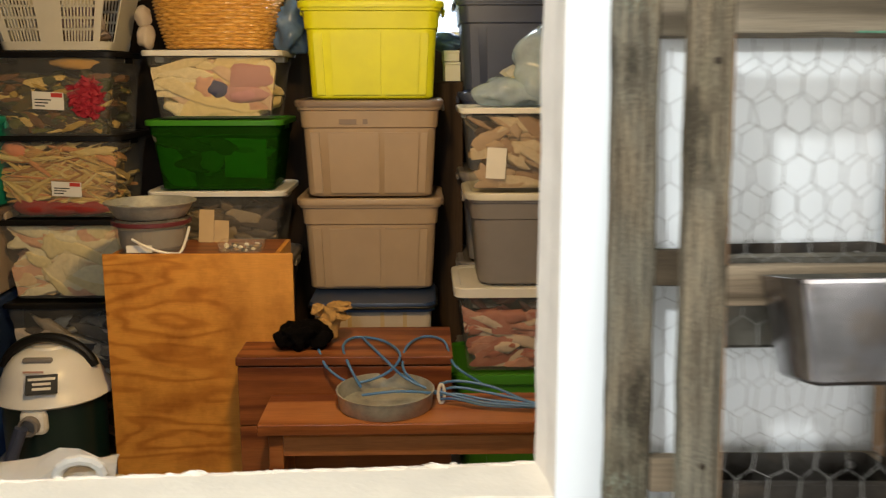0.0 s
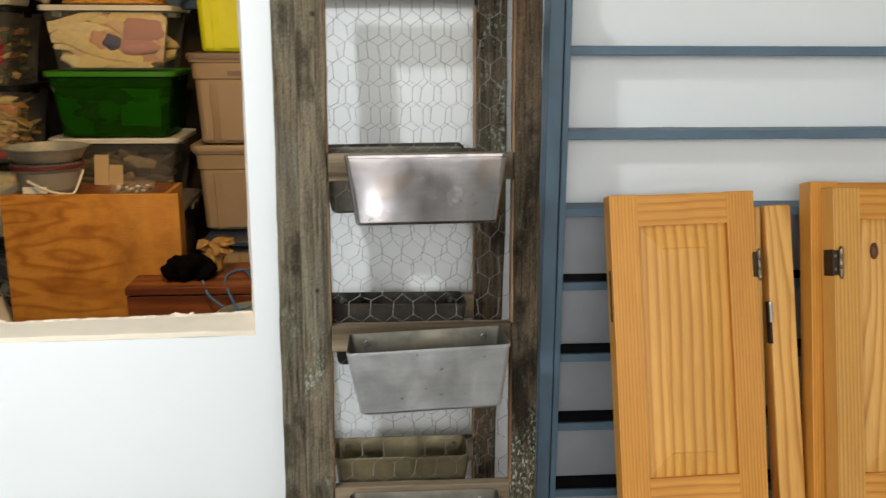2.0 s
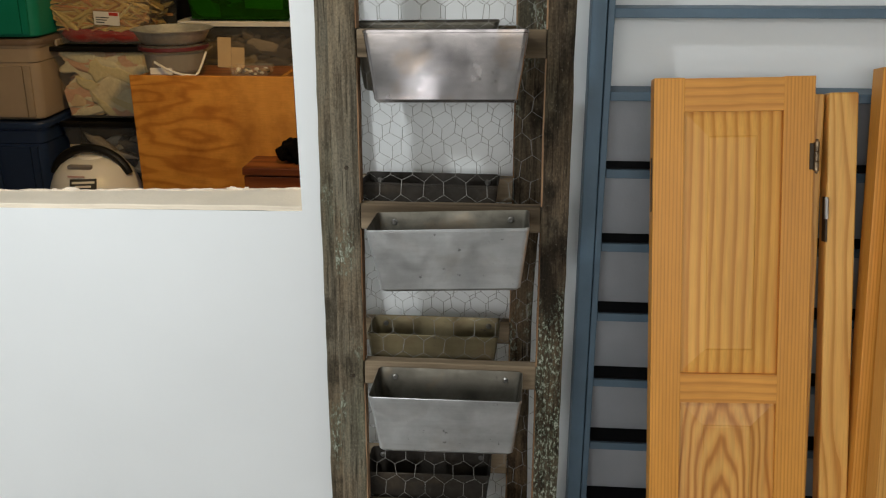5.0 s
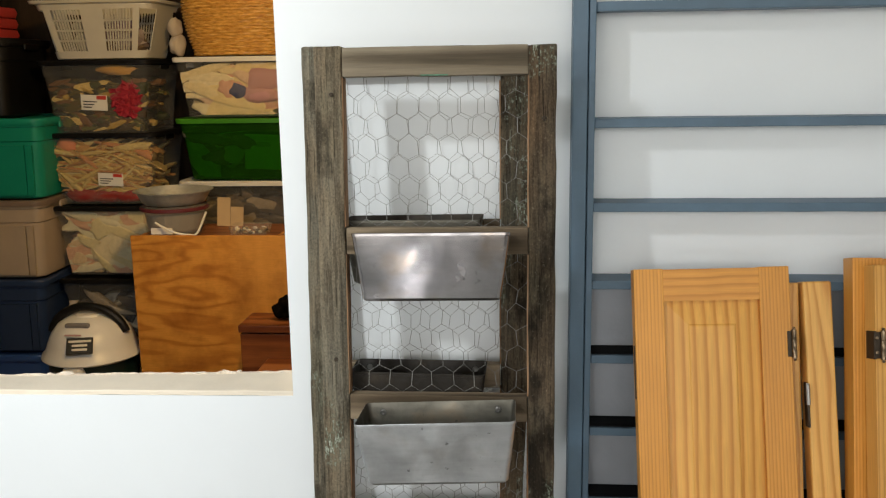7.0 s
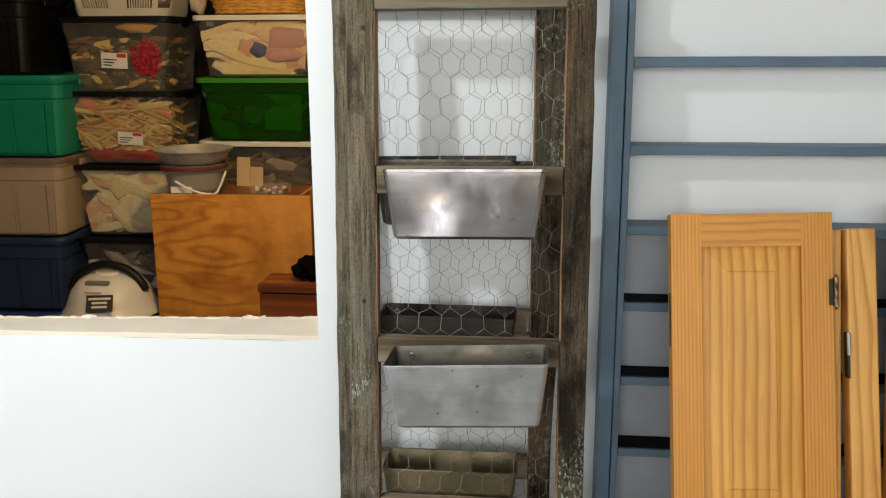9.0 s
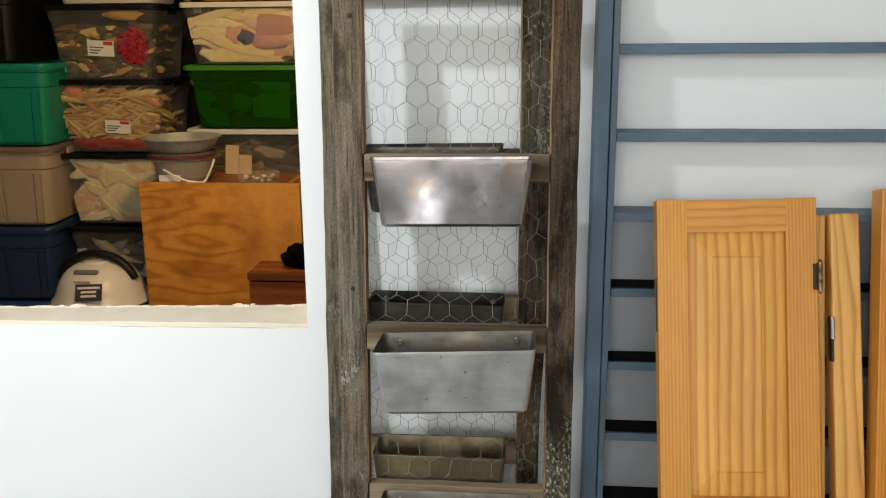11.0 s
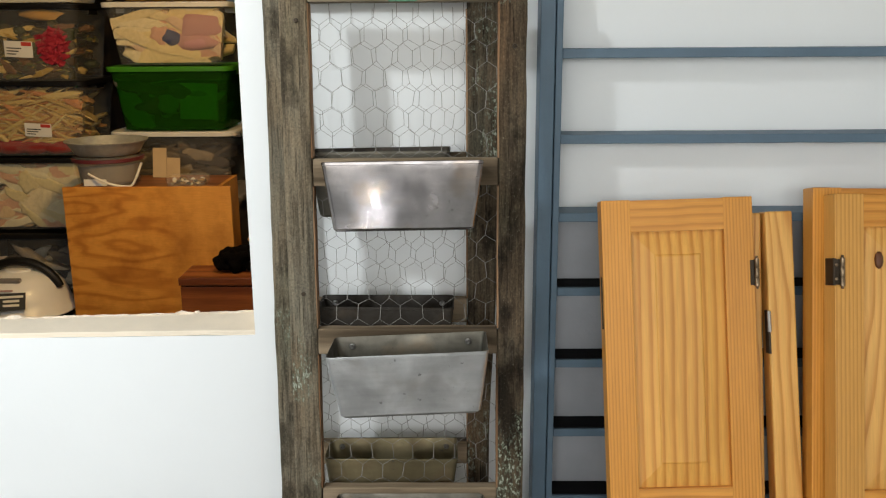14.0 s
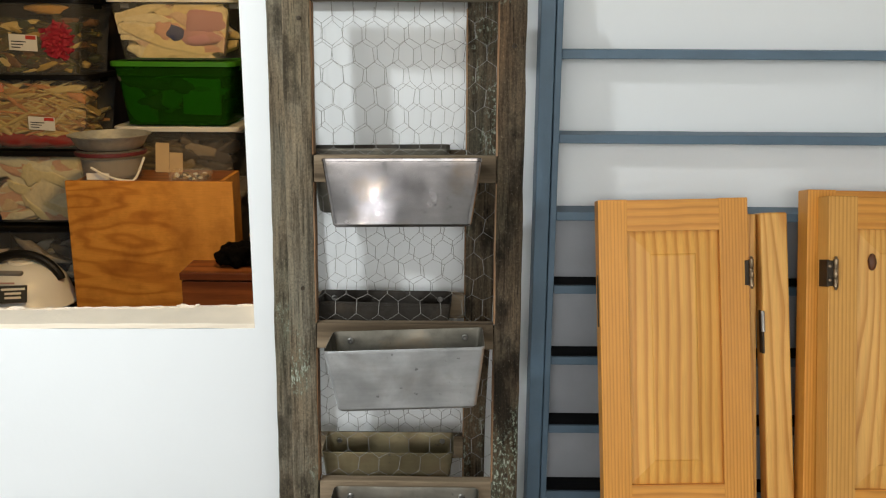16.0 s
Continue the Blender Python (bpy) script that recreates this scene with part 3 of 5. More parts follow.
while x < JAMB - 0.01:
    L = rnd.uniform(0.006, 0.03)
    h = rnd.uniform(0.0007, 0.0025) * (1.7 if rnd.random() < 0.12 else 1)
    lump(bm, (x + L / 2, BACK - 0.003 + rnd.uniform(-0.002, 0.002), SILL + sill_rise(x, 0.95) + h * 0.4), (L * 0.62, 0.0022, h), rnd.random() * 9, 0.9, 2)
    x += L
part("torn_edge", bm, TORN, sill, "torn drywall paper along the sill")

# ---- carton just inside, with a paper scrap ----
carton = thing("cardboard_carton", pose(-0.56, 1.12, 0), "brown cardboard carton just inside the opening", "carton")
part("side", boxes((-0.22, 0.22, 0, 0.19, 0, 0.975), bev=0.003), CARD, carton)
part("flap", boxes((-0.22, 0.22, 0.001, 0.093, 0.976, 0.979)), CARD, carton)
part("flap", boxes((-0.22, 0.22, 0.097, 0.189, 0.976, 0.979)), CARD, carton)
scrap = thing("paper_scrap", pose(-0.46, 1.215, 0.98, 0, 0, 8) @ Matrix.Scale(2.4, 4), "crumpled white paper scrap lying on a carton", "paper scrap")
bm = bmesh.new()
n = 9
grid = [[bm.verts.new((-0.055 + 0.11 * i / n, -0.02 + 0.042 * j / 4, 0.003 + 0.012 * (0.5 + noise.noise(Vector((i * 0.55, j * 0.7, 2.0)))) + 0.012 * (j / 4) ** 2)) for j in range(5)] for i in range(n + 1)]
for i in range(n):
    for j in range(4):
        bm.faces.new((grid[i][j], grid[i + 1][j], grid[i + 1][j + 1], grid[i][j + 1]))
bmesh.ops.solidify(bm, geom=bm.faces[:], thickness=0.0012)
part("sheet", bm, PAPER, scrap)
part("curl", tube([(0.035 + 0.014 * math.cos(a), 0.0, 0.014 + 0.011 * math.sin(a)) for a in [k * 0.5 for k in range(12)]], 0.0035), PAPER, scrap)

# bulbs that light the two sides
for place, lab in ((LAMP, "bare white ceiling bulb over the workshop side"), (STORE, "bare warm ceiling bulb in the store")):
    bulb = thing("ceiling_bulb", pose(*place), lab, "ceiling lamp")
    smooth(part("globe", lathe([(0.001, -0.05), (0.018, -0.046), (0.029, -0.03), (0.032, -0.012), (0.026, 0.012), (0.016, 0.03), (0.014, 0.05)], 20), WHITEP, bulb))
    part("socket", lathe([(0.02, 0.045), (0.022, 0.05), (0.022, 0.09), (0.012, 0.1)], 18), BLACKP, bulb)
    part("cord", lathe([(0.004, 0.095), (0.004, 2.6 - place[2])], 8), BLACKP, bulb)

# ---- planter: two leaning barn-wood frames with loaf tins ----
LEAN = 4.0
PX0, PX1, PI0, PI1 = 0.348, 0.632, 0.381, 0.600
TOP = 1.676
planter = thing("planter_ladder", pose(0, 0.532, 0.0, -LEAN, 0, 0), "weathered barn wood planter ladder holding dull metal loaf tins", "planter")
GAP, TH = 0.098, 0.021
RUNGS = [1.462 - 0.206 * k for k in range(7)]
BACK_RUNGS = [z + (0.0, 0.014, 0.021, 0.027, 0.033, 0.039, 0.045)[k] for k, z in enumerate(RUNGS)]
for fy, x0, x1, i0, i1, z0, top in ((0.0, PX0, PX1, PI0, PI1, 0.0, TOP), (GAP, PX0 - 0.038, PX1 - 0.035, PI0 - 0.031, PI1 - 0.035, 0.009, TOP + 0.009)):
    part("rail", rough_board(x0, i0, fy, fy + TH, z0, top, 60, 0.0016, 0.0025), BARN, planter, "weathered grey-brown rail with paint flecks")
    bm = rough_board(i1, x1, fy, fy + TH, z0, top - 0.002, 60, 0.0016, 0.0025)
    if fy:
        for v in bm.verts:
            if v.co.x > (i1 + x1) / 2:
                v.co.x += 0.008 * max(-0.4, min(1.0, (v.co.z - 1.15) / 0.2))
    part("rail", bm, BARN_DARK, planter, "dark weathered rail with green paint flecks")
    part("top_bar", rough_board(i0 + 0.0005, i1 - 0.0005, fy + 0.001, fy + TH, top - 0.0355, top - 0.0015, 16, 0.0009, 0.0015, 0), BARW, planter)
    for z in (BACK_RUNGS if fy else RUNGS):
        part("rung", rough_board(i0 + 0.0005, i1 - 0.0005, fy + 0.002, fy + TH - 0.002, z - 0.032, z, 12, 0.0008, 0.0015, 0), RUNGW, planter, "rough sawn rung")
# raw sawn edges inside the rails
for y0, base, sides in ((0.0, RUNGS, ((PI0 - 0.0008, PI0 + 0.001), (PI1 - 0.0012, PI1 + 0.0008))), (GAP, BACK_RUNGS, ((PI1 - 0.0362, PI1 - 0.0342),))):
    cuts = [0.02] + [z for r in base[::-1] for z in (r - 0.0325, r + 0.0005)] + [TOP - 0.0365]
    for xa, xb in sides:
        for za, zb in zip(cuts[::2], cuts[1::2]):
            part("sawn_edge", rough_board(xa, xb, y0 + 0.0012, y0 + TH - 0.001, za, zb, 20, 0.0006, 0.0003), SAWN, planter, "raw orange-brown sawn edge")
for xa, xb in ((PX0 - 0.008, PX0 + 0.012), (PX1 - 0.044, PX1 - 0.024)):
    part("spacer", rough_board(xa, xb, TH, GAP, 0.03, 0.06, 4, 0.0006, 0.001, 1), RUNGW, planter)
part("paint_mark", rough_board(0.474, 0.506, 0.0004, 0.004, TOP - 0.0358, TOP - 0.0342, 12, 0.0012, 0.0004, 0), plain("green_paint", (0.10, 0.24, 0.15), 0.8, vary=0.5, scale=220), planter, "smear of green paint")
for hx, hz in ((0.368, 1.62), (0.366, 1.3), (0.617, 1.06), (0.367, 1.03), (0.618, 1.59)):
    b = bmesh.new()
    add(b, lathe([(0.001, 0.0012), (0.0024, 0.001), (0.0028, -0.0006)], 10), pose(hx, -0.0008, hz, 90, 0, 0))
    part("nail", b, HINGE, planter, "rusty nail head")


def hex_wire(x0, x1, y, z0, z1, seed):
    """Chicken wire: slightly uneven hexagons, twisted uprights."""
    w = 0.0262
    s = 1.14 * w / math.sqrt(3)
    rnd = random.Random(seed)
    bm = bmesh.new()
    nodes, edges = {}, []

    def node(i, j, top):
        key = (i, j, top)
        if key not in nodes:
            xx = x0 + (i + 0.5 * (j % 2)) * w
            zz = z0 + j * 1.5 * s + (s / 2 if top else -s / 2)
            nodes[key] = Vector((xx + rnd.uniform(-1, 1) * 0.0017, y + rnd.uniform(-1, 1) * 0.0013, zz + rnd.uniform(-1, 1) * 0.0015))
        return nodes[key]

    cols, rows = int((x1 - x0) / w) + 1, int((z1 - z0) / (1.5 * s))
    for j in range(rows):
        for i in range(cols):
            edges.append((node(i, j, False), node(i, j, True), 0.00042))
            up = i if j % 2 == 0 else i + 1
            for k in (up - 1, up):
                if 0 <= k < cols and j + 1 < rows:
                    edges.append((node(i, j, True), node(k, j + 1, False), 0.00028))
    for a, b, r in edges:
        if max(a.x, b.x) > x1 + 0.004:
            continue
        d = (b - a).normalized()
        p = d.cross(Vector((0, 1, 0))).normalized()
        q = d.cross(p)
        ring = [[bm.verts.new(c + r * (math.cos(t) * p + math.sin(t) * q)) for t in (0.3, 2.394, 4.489)] for c in (a, b)]
        for k in range(3):
            bm.faces.new((ring[0][k], ring[0][(k + 1) % 3], ring[1][(k + 1) % 3], ring[1][k]))
    return bm


part("wire_mesh", hex_wire(PI0 - 0.004, PI1 + 0.004, TH + 0.0015, 0.03, 1.68, 3), WIRE, planter, "galvanised chicken wire")
part("wire_mesh", hex_wire(PI0 - 0.042, PI1 - 0.03, GAP + TH + 0.001, 0.03, 1.68, 8), WIRE, planter, "galvanised chicken wire")


def loaf_tin(parent, cx, y, z, tilt, roll, mat, seed, wide=0.181, deep=0.084, high=0.076, inside=None):
    """A hollow tapered tin with a rolled rim, two screws through its back."""
    t = 0.0009

    def ring(k, zz, out=0.0):
        w, d = wide - 0.019 * k + out, deep - 0.017 * k + out
        return rrect(w, d, 0.006, zz, 3)

    rings = [ring(1, -high, -0.006), ring(1, -high + 0.003), ring(0.93, -high + 0.008), ring(0.5, -high / 2), ring(0.07, -0.01), ring(0, -0.004), ring(0, -0.0036, 0.0014), ring(0, -0.0008, 0.0016), ring(0, 0.0, 0.0004),
             ring(0, -0.004, -2 * t), ring(0.5, -high / 2, -2 * t), ring(1, -high + 0.004, -2 * t), ring(1, -high + 0.0015, -0.008)]
    bm = loft(rings)
    for v in bm.verts:
        v.co += noise.noise_vector(v.co * 21 + Vector((seed, 0, 0))) * 0.0015
    m = pose(cx, y - deep / 2 - 0.003, z - 0.006) @ Matrix.Translation((0, deep / 2, 0)) @ pose(0, 0, 0, tilt, roll, 0) @ Matrix.Translation((0, -deep / 2, 0))
    tin = part("loaf_tin", bm, mat, parent, "dull grey metal loaf tin screwed to a rung")
    tin.matrix_local = m
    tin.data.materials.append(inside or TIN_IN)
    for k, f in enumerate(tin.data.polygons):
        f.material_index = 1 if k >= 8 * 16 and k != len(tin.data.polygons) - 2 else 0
    smooth(tin, 35)
    for sx in (-0.07, 0.07):
        b = lathe([(0.0005, 0.0012), (0.0012, 0.0013), (0.0014, 0.0022), (0.0024, 0.0023), (0.0022, 0.002), (0.0036, 0.0008), (0.0038, 0.0)], 12)
        add2 = bmesh.new()
        add(add2, b, pose(sx, deep / 2 - 0.003, -0.011, 90, 0, 0))
        part("screw", add2, SCREW, tin)


TILTS = [(-7, -0.5), (0, -2.4), (1, -0.2), (0, 0.4), (0, -0.6), (1, 0.3), (0, 0.2)]
for k, z in enumerate(RUNGS):
    loaf_tin(planter, 0.4915 + (0.002 if k % 2 else 0), 0.0005, z, TILTS[k][0], TILTS[k][1], TIN_DARK if k == 0 else (TIN if k < 3 else TIN_OLD), 3.0 + k, 0.174 if k == 0 else 0.181)
    # rear tins: olive on every second rung, dark on the rest
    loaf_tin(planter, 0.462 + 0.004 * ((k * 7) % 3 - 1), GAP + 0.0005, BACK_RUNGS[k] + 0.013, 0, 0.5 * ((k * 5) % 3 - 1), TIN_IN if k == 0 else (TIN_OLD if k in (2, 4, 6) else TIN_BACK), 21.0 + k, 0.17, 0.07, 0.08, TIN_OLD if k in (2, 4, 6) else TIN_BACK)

# ---- blue shelf unit fixed on the wall ----
shelf = thing("wall_shelf", pose(0.655, WALL, 0), "blue-grey painted shallow wall shelf unit with many shelves", "shelf")
FRONT = -0.044
part("upright", rough_board(0.0, 0.0185, FRONT - 0.002, -0.0005, 0.0, 1.86, 20, 0.0005, 0.0012), BLUE, shelf)
part("upright", rough_board(0.0195, 0.0275, FRONT - 0.004, -0.0005, 0.0, 1.86, 20, 0.0004, 0.001), BLUE, shelf)
part("upright", rough_board(0.92, 0.945, FRONT - 0.002, -0.0005, 0.0, 1.86, 20, 0.0005, 0.0012), BLUE, shelf)
SHELVES = [1.848, 1.721, 1.58, 1.474, 1.373, 1.273, 1.172, 1.071, 0.97, 0.868, 0.766, 0.664, 0.562, 0.46, 0.358, 0.256, 0.154]
part("back_panel", boxes((0.0285, 0.9195, -0.0055, -0.0006, 0.01, 1.359)), GREYBACK, shelf, "dull grey back panel")
for z in SHELVES:
    sh = part("shelf_board", rough_board(0.028, 0.9195, FRONT, -0.0062 if z < 1.3 else -0.0008, z - 0.0115, z, 24, 0.0005, 0.001, 0), BLUE, shelf)
    # lower shelves carry a thin black layer on top
    if z < 1.3:
        part("liner", boxes((0.029, 0.919, FRONT + 0.003, -0.0064, z + 0.0004, z + 0.002)), SHELF_BLACK, sh, "thin black layer on the shelf top")

# ---- pine folding doors ----


def pine_panel(x0, x1, z0, z1, depth=0.0065, margin=0.03):
    """A raised panel: sunk edge, wide sloping margin, a small step up to the flat field."""
    W, H = x1 - x0, z1 - z0
    prof = [(0.0, 0.0018), (0.003, 0.002), (margin - 0.001, depth - 0.0013), (margin, depth - 0.0003), (margin + 0.0016, depth)]
    rings = [[Vector((x0 + e, 0.0085 - r, z0 + e)), Vector((x1 - e, 0.0085 - r, z0 + e)), Vector((x1 - e, 0.0085 - r, z1 - e)), Vector((x0 + e, 0.0085 - r, z1 - e))] for e, r in prof]
    return loft(rings, False, True)


def pine_door(m, width, height, label, hinge_right=False, hinge_left=False, slot_left=False, knot=False):
    """A narrow panelled pine door, its front at local y 0, standing on local z 0."""
    T, S = 0.029, 0.036
    d = thing("folding_door", m, label, "door", "pine folding doors")
    top = 0.04
    up1, lo1 = height - top, height - top - 0.318
    lo0 = lo1 - 0.036
    stile_wood = PINE_PALE if knot else PINE
    part("stile", boxes((0, S, 0, T, 0, height), bev=0.0008), stile_wood, d)
    part("stile", boxes((width - S, width, 0, T, 0, height), bev=0.0008), stile_wood, d)
    for za, zb in ((height - top, height - 0.0008), (lo0, lo1), (0.0, 0.09)):
        part("cross_rail", boxes((S - 0.0002, width - S + 0.0002, 0.0004, T - 0.0006, za, zb), bev=0.0003), PINE_X, d)
    part("panel", pine_panel(S, width - S, lo1, up1), PINE_WILD if knot else PINE_FLAME, d, "raised pine panel with bold straight grain")
    part("panel", pine_panel(S, width - S, 0.09, lo0), PINE_OVAL, d, "raised pine panel with oval grain")
    part("back_board", boxes((S, width - S, 0.012, 0.02, 0.09, height - top)), PINE_FLAME, d)
    zh = height - 0.112
    for on, xx, sg in ((hinge_right, width, 1), (hinge_left, 0, -1)):
        if on:
            h = part("hinge", boxes((xx - 0.001 if sg > 0 else xx - 0.0025, xx + 0.0025 if sg > 0 else xx + 0.001, -0.001, 0.02, zh + 0.001, zh + 0.034), bev=0.0006), HINGE, d, "dark bronze hinge")
            bx = xx + 0.002 if sg > 0 else xx + 0.0075
            b = bmesh.new()
            add(b, lathe([(0.001, -0.003), (0.0022, -0.0016), (0.0014, 0), (0.003, 0.0005), (0.003, 0.0105), (0.0026, 0.011), (0.003, 0.0115), (0.003, 0.0225), (0.0026, 0.023), (0.003, 0.0235), (0.003, 0.0345), (0.0014, 0.035), (0.0022, 0.0366), (0.001, 0.038)], 12), pose(bx, -0.0035, zh))
            smooth(part("knuckle", b, BRONZE, h, "worn bronze barrel with finials"), 40)
            x0, x1 = (xx - 0.0055, xx - 0.0006) if sg > 0 else (xx - 0.002, xx + 0.006)
            leaf = part("leaf", boxes((x0, x1, -0.0018, -0.0002, zh + 0.002, zh + 0.033), bev=0.0005), HINGE, h)
            if sg < 0:
                for zz in (0.009, 0.026):
                    b = bmesh.new()
                    add(b, lathe([(0.0022, 0.0), (0.0018, 0.0008), (0.0006, 0.001)], 10), pose((x0 + x1) / 2 - 0.001, -0.0019, zh + zz, 90, 0, 0))
                    part("screw", b, BRONZE, h)
    if slot_left:
        part("hinge", boxes((-0.0012, 0.001, 0.008, 0.013, height - 0.16, height - 0.095)), HINGE, d, "dark hinge leaf let into the edge")
    if knot:
        b = bmesh.new()
        lump(b, (S + 0.02, 0.0035, height - top - 0.04), (0.0055, 0.004, 0.011), 1.7, 0.2, 2)
        smooth(part("knot", b, KNOT, d, "dark oval knot"), 60)
    return d


pine_door(pose(0.768, 0.314, 0.0, -15.0, -1.55, 0.0), 0.187, 1.446, "varnished pine folding door with raised panel, leaning on the shelves", hinge_right=True, slot_left=True)
pine_door(pose(0.998, 0.283, 0.0, -15.0, 1.2, 3.0), 0.2, 1.459, "varnished pine folding door with a knot, leaning beside its pair", hinge_left=True, knot=True)
pine_door(pose(0.981, 0.334, 0.0, -14.2, 1.0, 2.0), 0.2, 1.456, "varnished pine folding door folded behind its pair")


def edge_board(m, w, h, depth, label, latch=False):
    d = thing("folding_door", m, label, "door", "pine folding doors")
    part("stile", boxes((0, w, 0, depth, 0, h), bev=0.0025), PINE_WILD, d)
    if latch:
        hg = part("hinge", boxes((-0.0015, 0.0012, -0.001, 0.012, h - 0.178, h - 0.124), bev=0.0004), HINGE, d, "steel hinge with a bright pin")
        b = bmesh.new()
        add(b, lathe([(0.0026, 0), (0.0026, 0.002), (0.0026, 0.024), (0.002, 0.026)], 10), pose(-0.001, -0.003, h - 0.15))
        part("pin", b, BRIGHT, hg)
    return d


edge_board(pose(0.987, 0.348, 0.0, -14.0, -2.1, 0), 0.034, 1.424, 0.028, "varnished pine door leaning edge-on between two others", True)
edge_board(pose(0.942, 0.373, 0.0, -13.4, -1.0, 0), 0.0165, 1.416, 0.02, "narrow pine door edge in shade between the doors")

# ---- stored bins ----


def tote(cx, y, z, w, d, h, body, lid, label, ribs=True, lid_h=0.028, r=0.045, name="storage_tote", yaw=0.0, taper=0.075):
    """A moulded tote: tapered body with a stepped band under the rim, sunk panels, end handles, lid."""
    t = thing(name, pose(cx, y + d / 2, z, 0, 0, yaw), label, "storage tote", "stacked storage totes")

    def at(k, out=0.0):
        return w * (1 - taper * (1 - k)) + out, d * (1 - taper * (1 - k)) + out

    H = h - lid_h * 0.6
    prof = [(0.0, -0.03), (0.012, -0.008), (0.03, 0.0), (0.74, 0.0), (0.755, 0.014), (0.93, 0.016), (0.94, 0.034), (1.0, 0.036)]
    b = smooth(part("body", loft([rrect(*at(k, o), r, k * H, 5) for k, o in prof]), body, t), 30)
    if ribs:
        for u0, u1 in ((-0.44, -0.375), (-0.31, 0.075), (0.115, 0.375), (0.385, 0.44)):
            bm = bmesh.new()
            rows = []
            for k in (0.05, 0.7):
                ww, dd = at(k)
                rows.append([(u0 * ww, -dd / 2 - 0.013, k * H), (u1 * ww, -dd / 2 - 0.013, k * H), (u1 * ww, -dd / 2 + 0.004, k * H), (u0 * ww, -dd / 2 + 0.004, k * H)])
            add(bm, loft([[Vector(p) for p in q] for q in rows]))
            part("rib_panel", bm, body, b)
    for s in (-1, 1):
        bx = s * (w / 2 + 0.018)
        part("handle", boxes((min(bx, bx + s * 0.014), max(bx, bx + s * 0.014), -d * 0.16, d * 0.16, H - 0.035, H - 0.005), bev=0.006), body, t)
    W2, D2 = at(1, 0.05)
    prof = [(h - lid_h, 0.0), (h - lid_h * 0.35, 0.004), (h - 0.004, 0.0), (h, -0.012), (h - 0.001, -0.05), (h - 0.007, -0.065)]
    smooth(part("lid", loft([rrect(W2 + o, D2 + o, r + 0.012, zz, 5) for zz, o in prof]), lid, t), 30)
    return t


def clear_bin(cx, y, z, w, d, h, lid, palette, label, body=None, fill=0.82, seed=1, note=None, lid_h=0.022, lumps=90, big=1.0, printed=True, strands=False):
    """A see-through bin with a lid, and the loose things in it."""
    t = thing("clear_bin", pose(cx, y + d / 2, z), label, "storage bin", "stacked clear bins")

    def at(k, out=0.0):
        return w * (0.86 + 0.14 * k) + out, d * (0.9 + 0.1 * k) + out

    H = h - lid_h * 0.7
    prof = [(0.0, -0.03), (0.015, 0.0), (0.8, 0.0), (0.815, 0.008), (0.985, 0.009), (0.99, 0.022), (1.0, 0.024)]
    smooth(part("body", loft([rrect(*at(k, o), 0.04, k * H, 5) for k, o in prof], True, False), body or CLEAR, t), 30)
    W2, D2 = at(1, 0.034)
    smooth(part("lid", loft([rrect(W2 + o, D2 + o, 0.045, zz, 5) for zz, o in ((h - lid_h, 0), (h - 0.005, 0.003), (h, -0.006), (h - 0.001, -0.05), (h - 0.006, -0.06))]), lid, t), 30)
    for s in (-1, 1):
        part("latch", boxes((s * w * 0.47 - 0.02, s * w * 0.47 + 0.02, -0.05, 0.05, H - 0.03, h - lid_h - 0.001), bev=0.004), lid, t)
    if note:
        x0, z0, ww, hh = note
        k = (z0 + hh / 2) / H
        yy = -at(k)[1] / 2 - 0.004
        lean = math.degrees(math.atan(d * 0.05 / H))
        lab = part("label", boxes((-ww / 2, ww / 2, -0.0008, 0, -hh / 2, hh / 2)), PAPER, t, "white paper label with a red corner" if printed else "plain cream paper label")
        lab.matrix_local = pose(x0, yy, z0 + hh / 2, lean, 3, 0)
        if printed:
            part("print", boxes((ww * 0.1, ww * 0.46, -0.0014, -0.0009, hh * 0.22, hh * 0.46)), RED, lab)
        for q in range(3 if printed else 0):
            part("print", boxes((-ww * 0.42, ww * (0.1 - 0.1 * q), -0.0014, -0.0009, hh * (0.02 - 0.18 * q), hh * (0.09 - 0.18 * q))), INK, lab)
    rnd = random.Random(seed)
    bm = bmesh.new()
    for q in range(lumps):
        zz = 0.02 + rnd.random() ** 0.85 * H * fill * 0.92
        W, D = at(zz / H)
        a, c, e = rnd.uniform(0.025, 0.105) * big, rnd.uniform(0.02, 0.05), rnd.uniform(0.008, 0.034) * big
        if strands:
            a, e = a * 1.7, e * 0.45
        xx = rnd.uniform(-1, 1) * (W / 2 - a * 0.55)
        yy = -(D / 2 - c * rnd.uniform(0.4, 1.1)) if q % 3 else rnd.uniform(-0.6, 0.9) * (D / 2 - c)
        one = bmesh.new()
        lump(one, (0, 0, 0), (a, c, e), rnd.random() * 40, 0.6 if big < 1.2 else 0.4, 3 if big > 1.2 else 2)
        bmesh.ops.transform(one, matrix=pose(xx, yy, zz, 0, rnd.gauss(0, 24), 0), verts=one.verts[:])
        press = rnd.uniform(0.007, 0.026)
        for v in one.verts:
            front = -at(max(0.0, min(1.0, v.co.z / H)))[1] / 2 + press
            if v.co.y < front:
                v.co.y = front + (v.co.y - front) * 0.06
        add(bm, one)
    W, D = at(0.1)
    W1, D1 = at(fill * 0.85)
    add(bm, loft([rrect(W - 0.12, D - 0.14, 0.03, 0.014, 3), rrect(W1 - 0.13, D1 - 0.15, 0.03, H * fill * 0.72, 3)]))
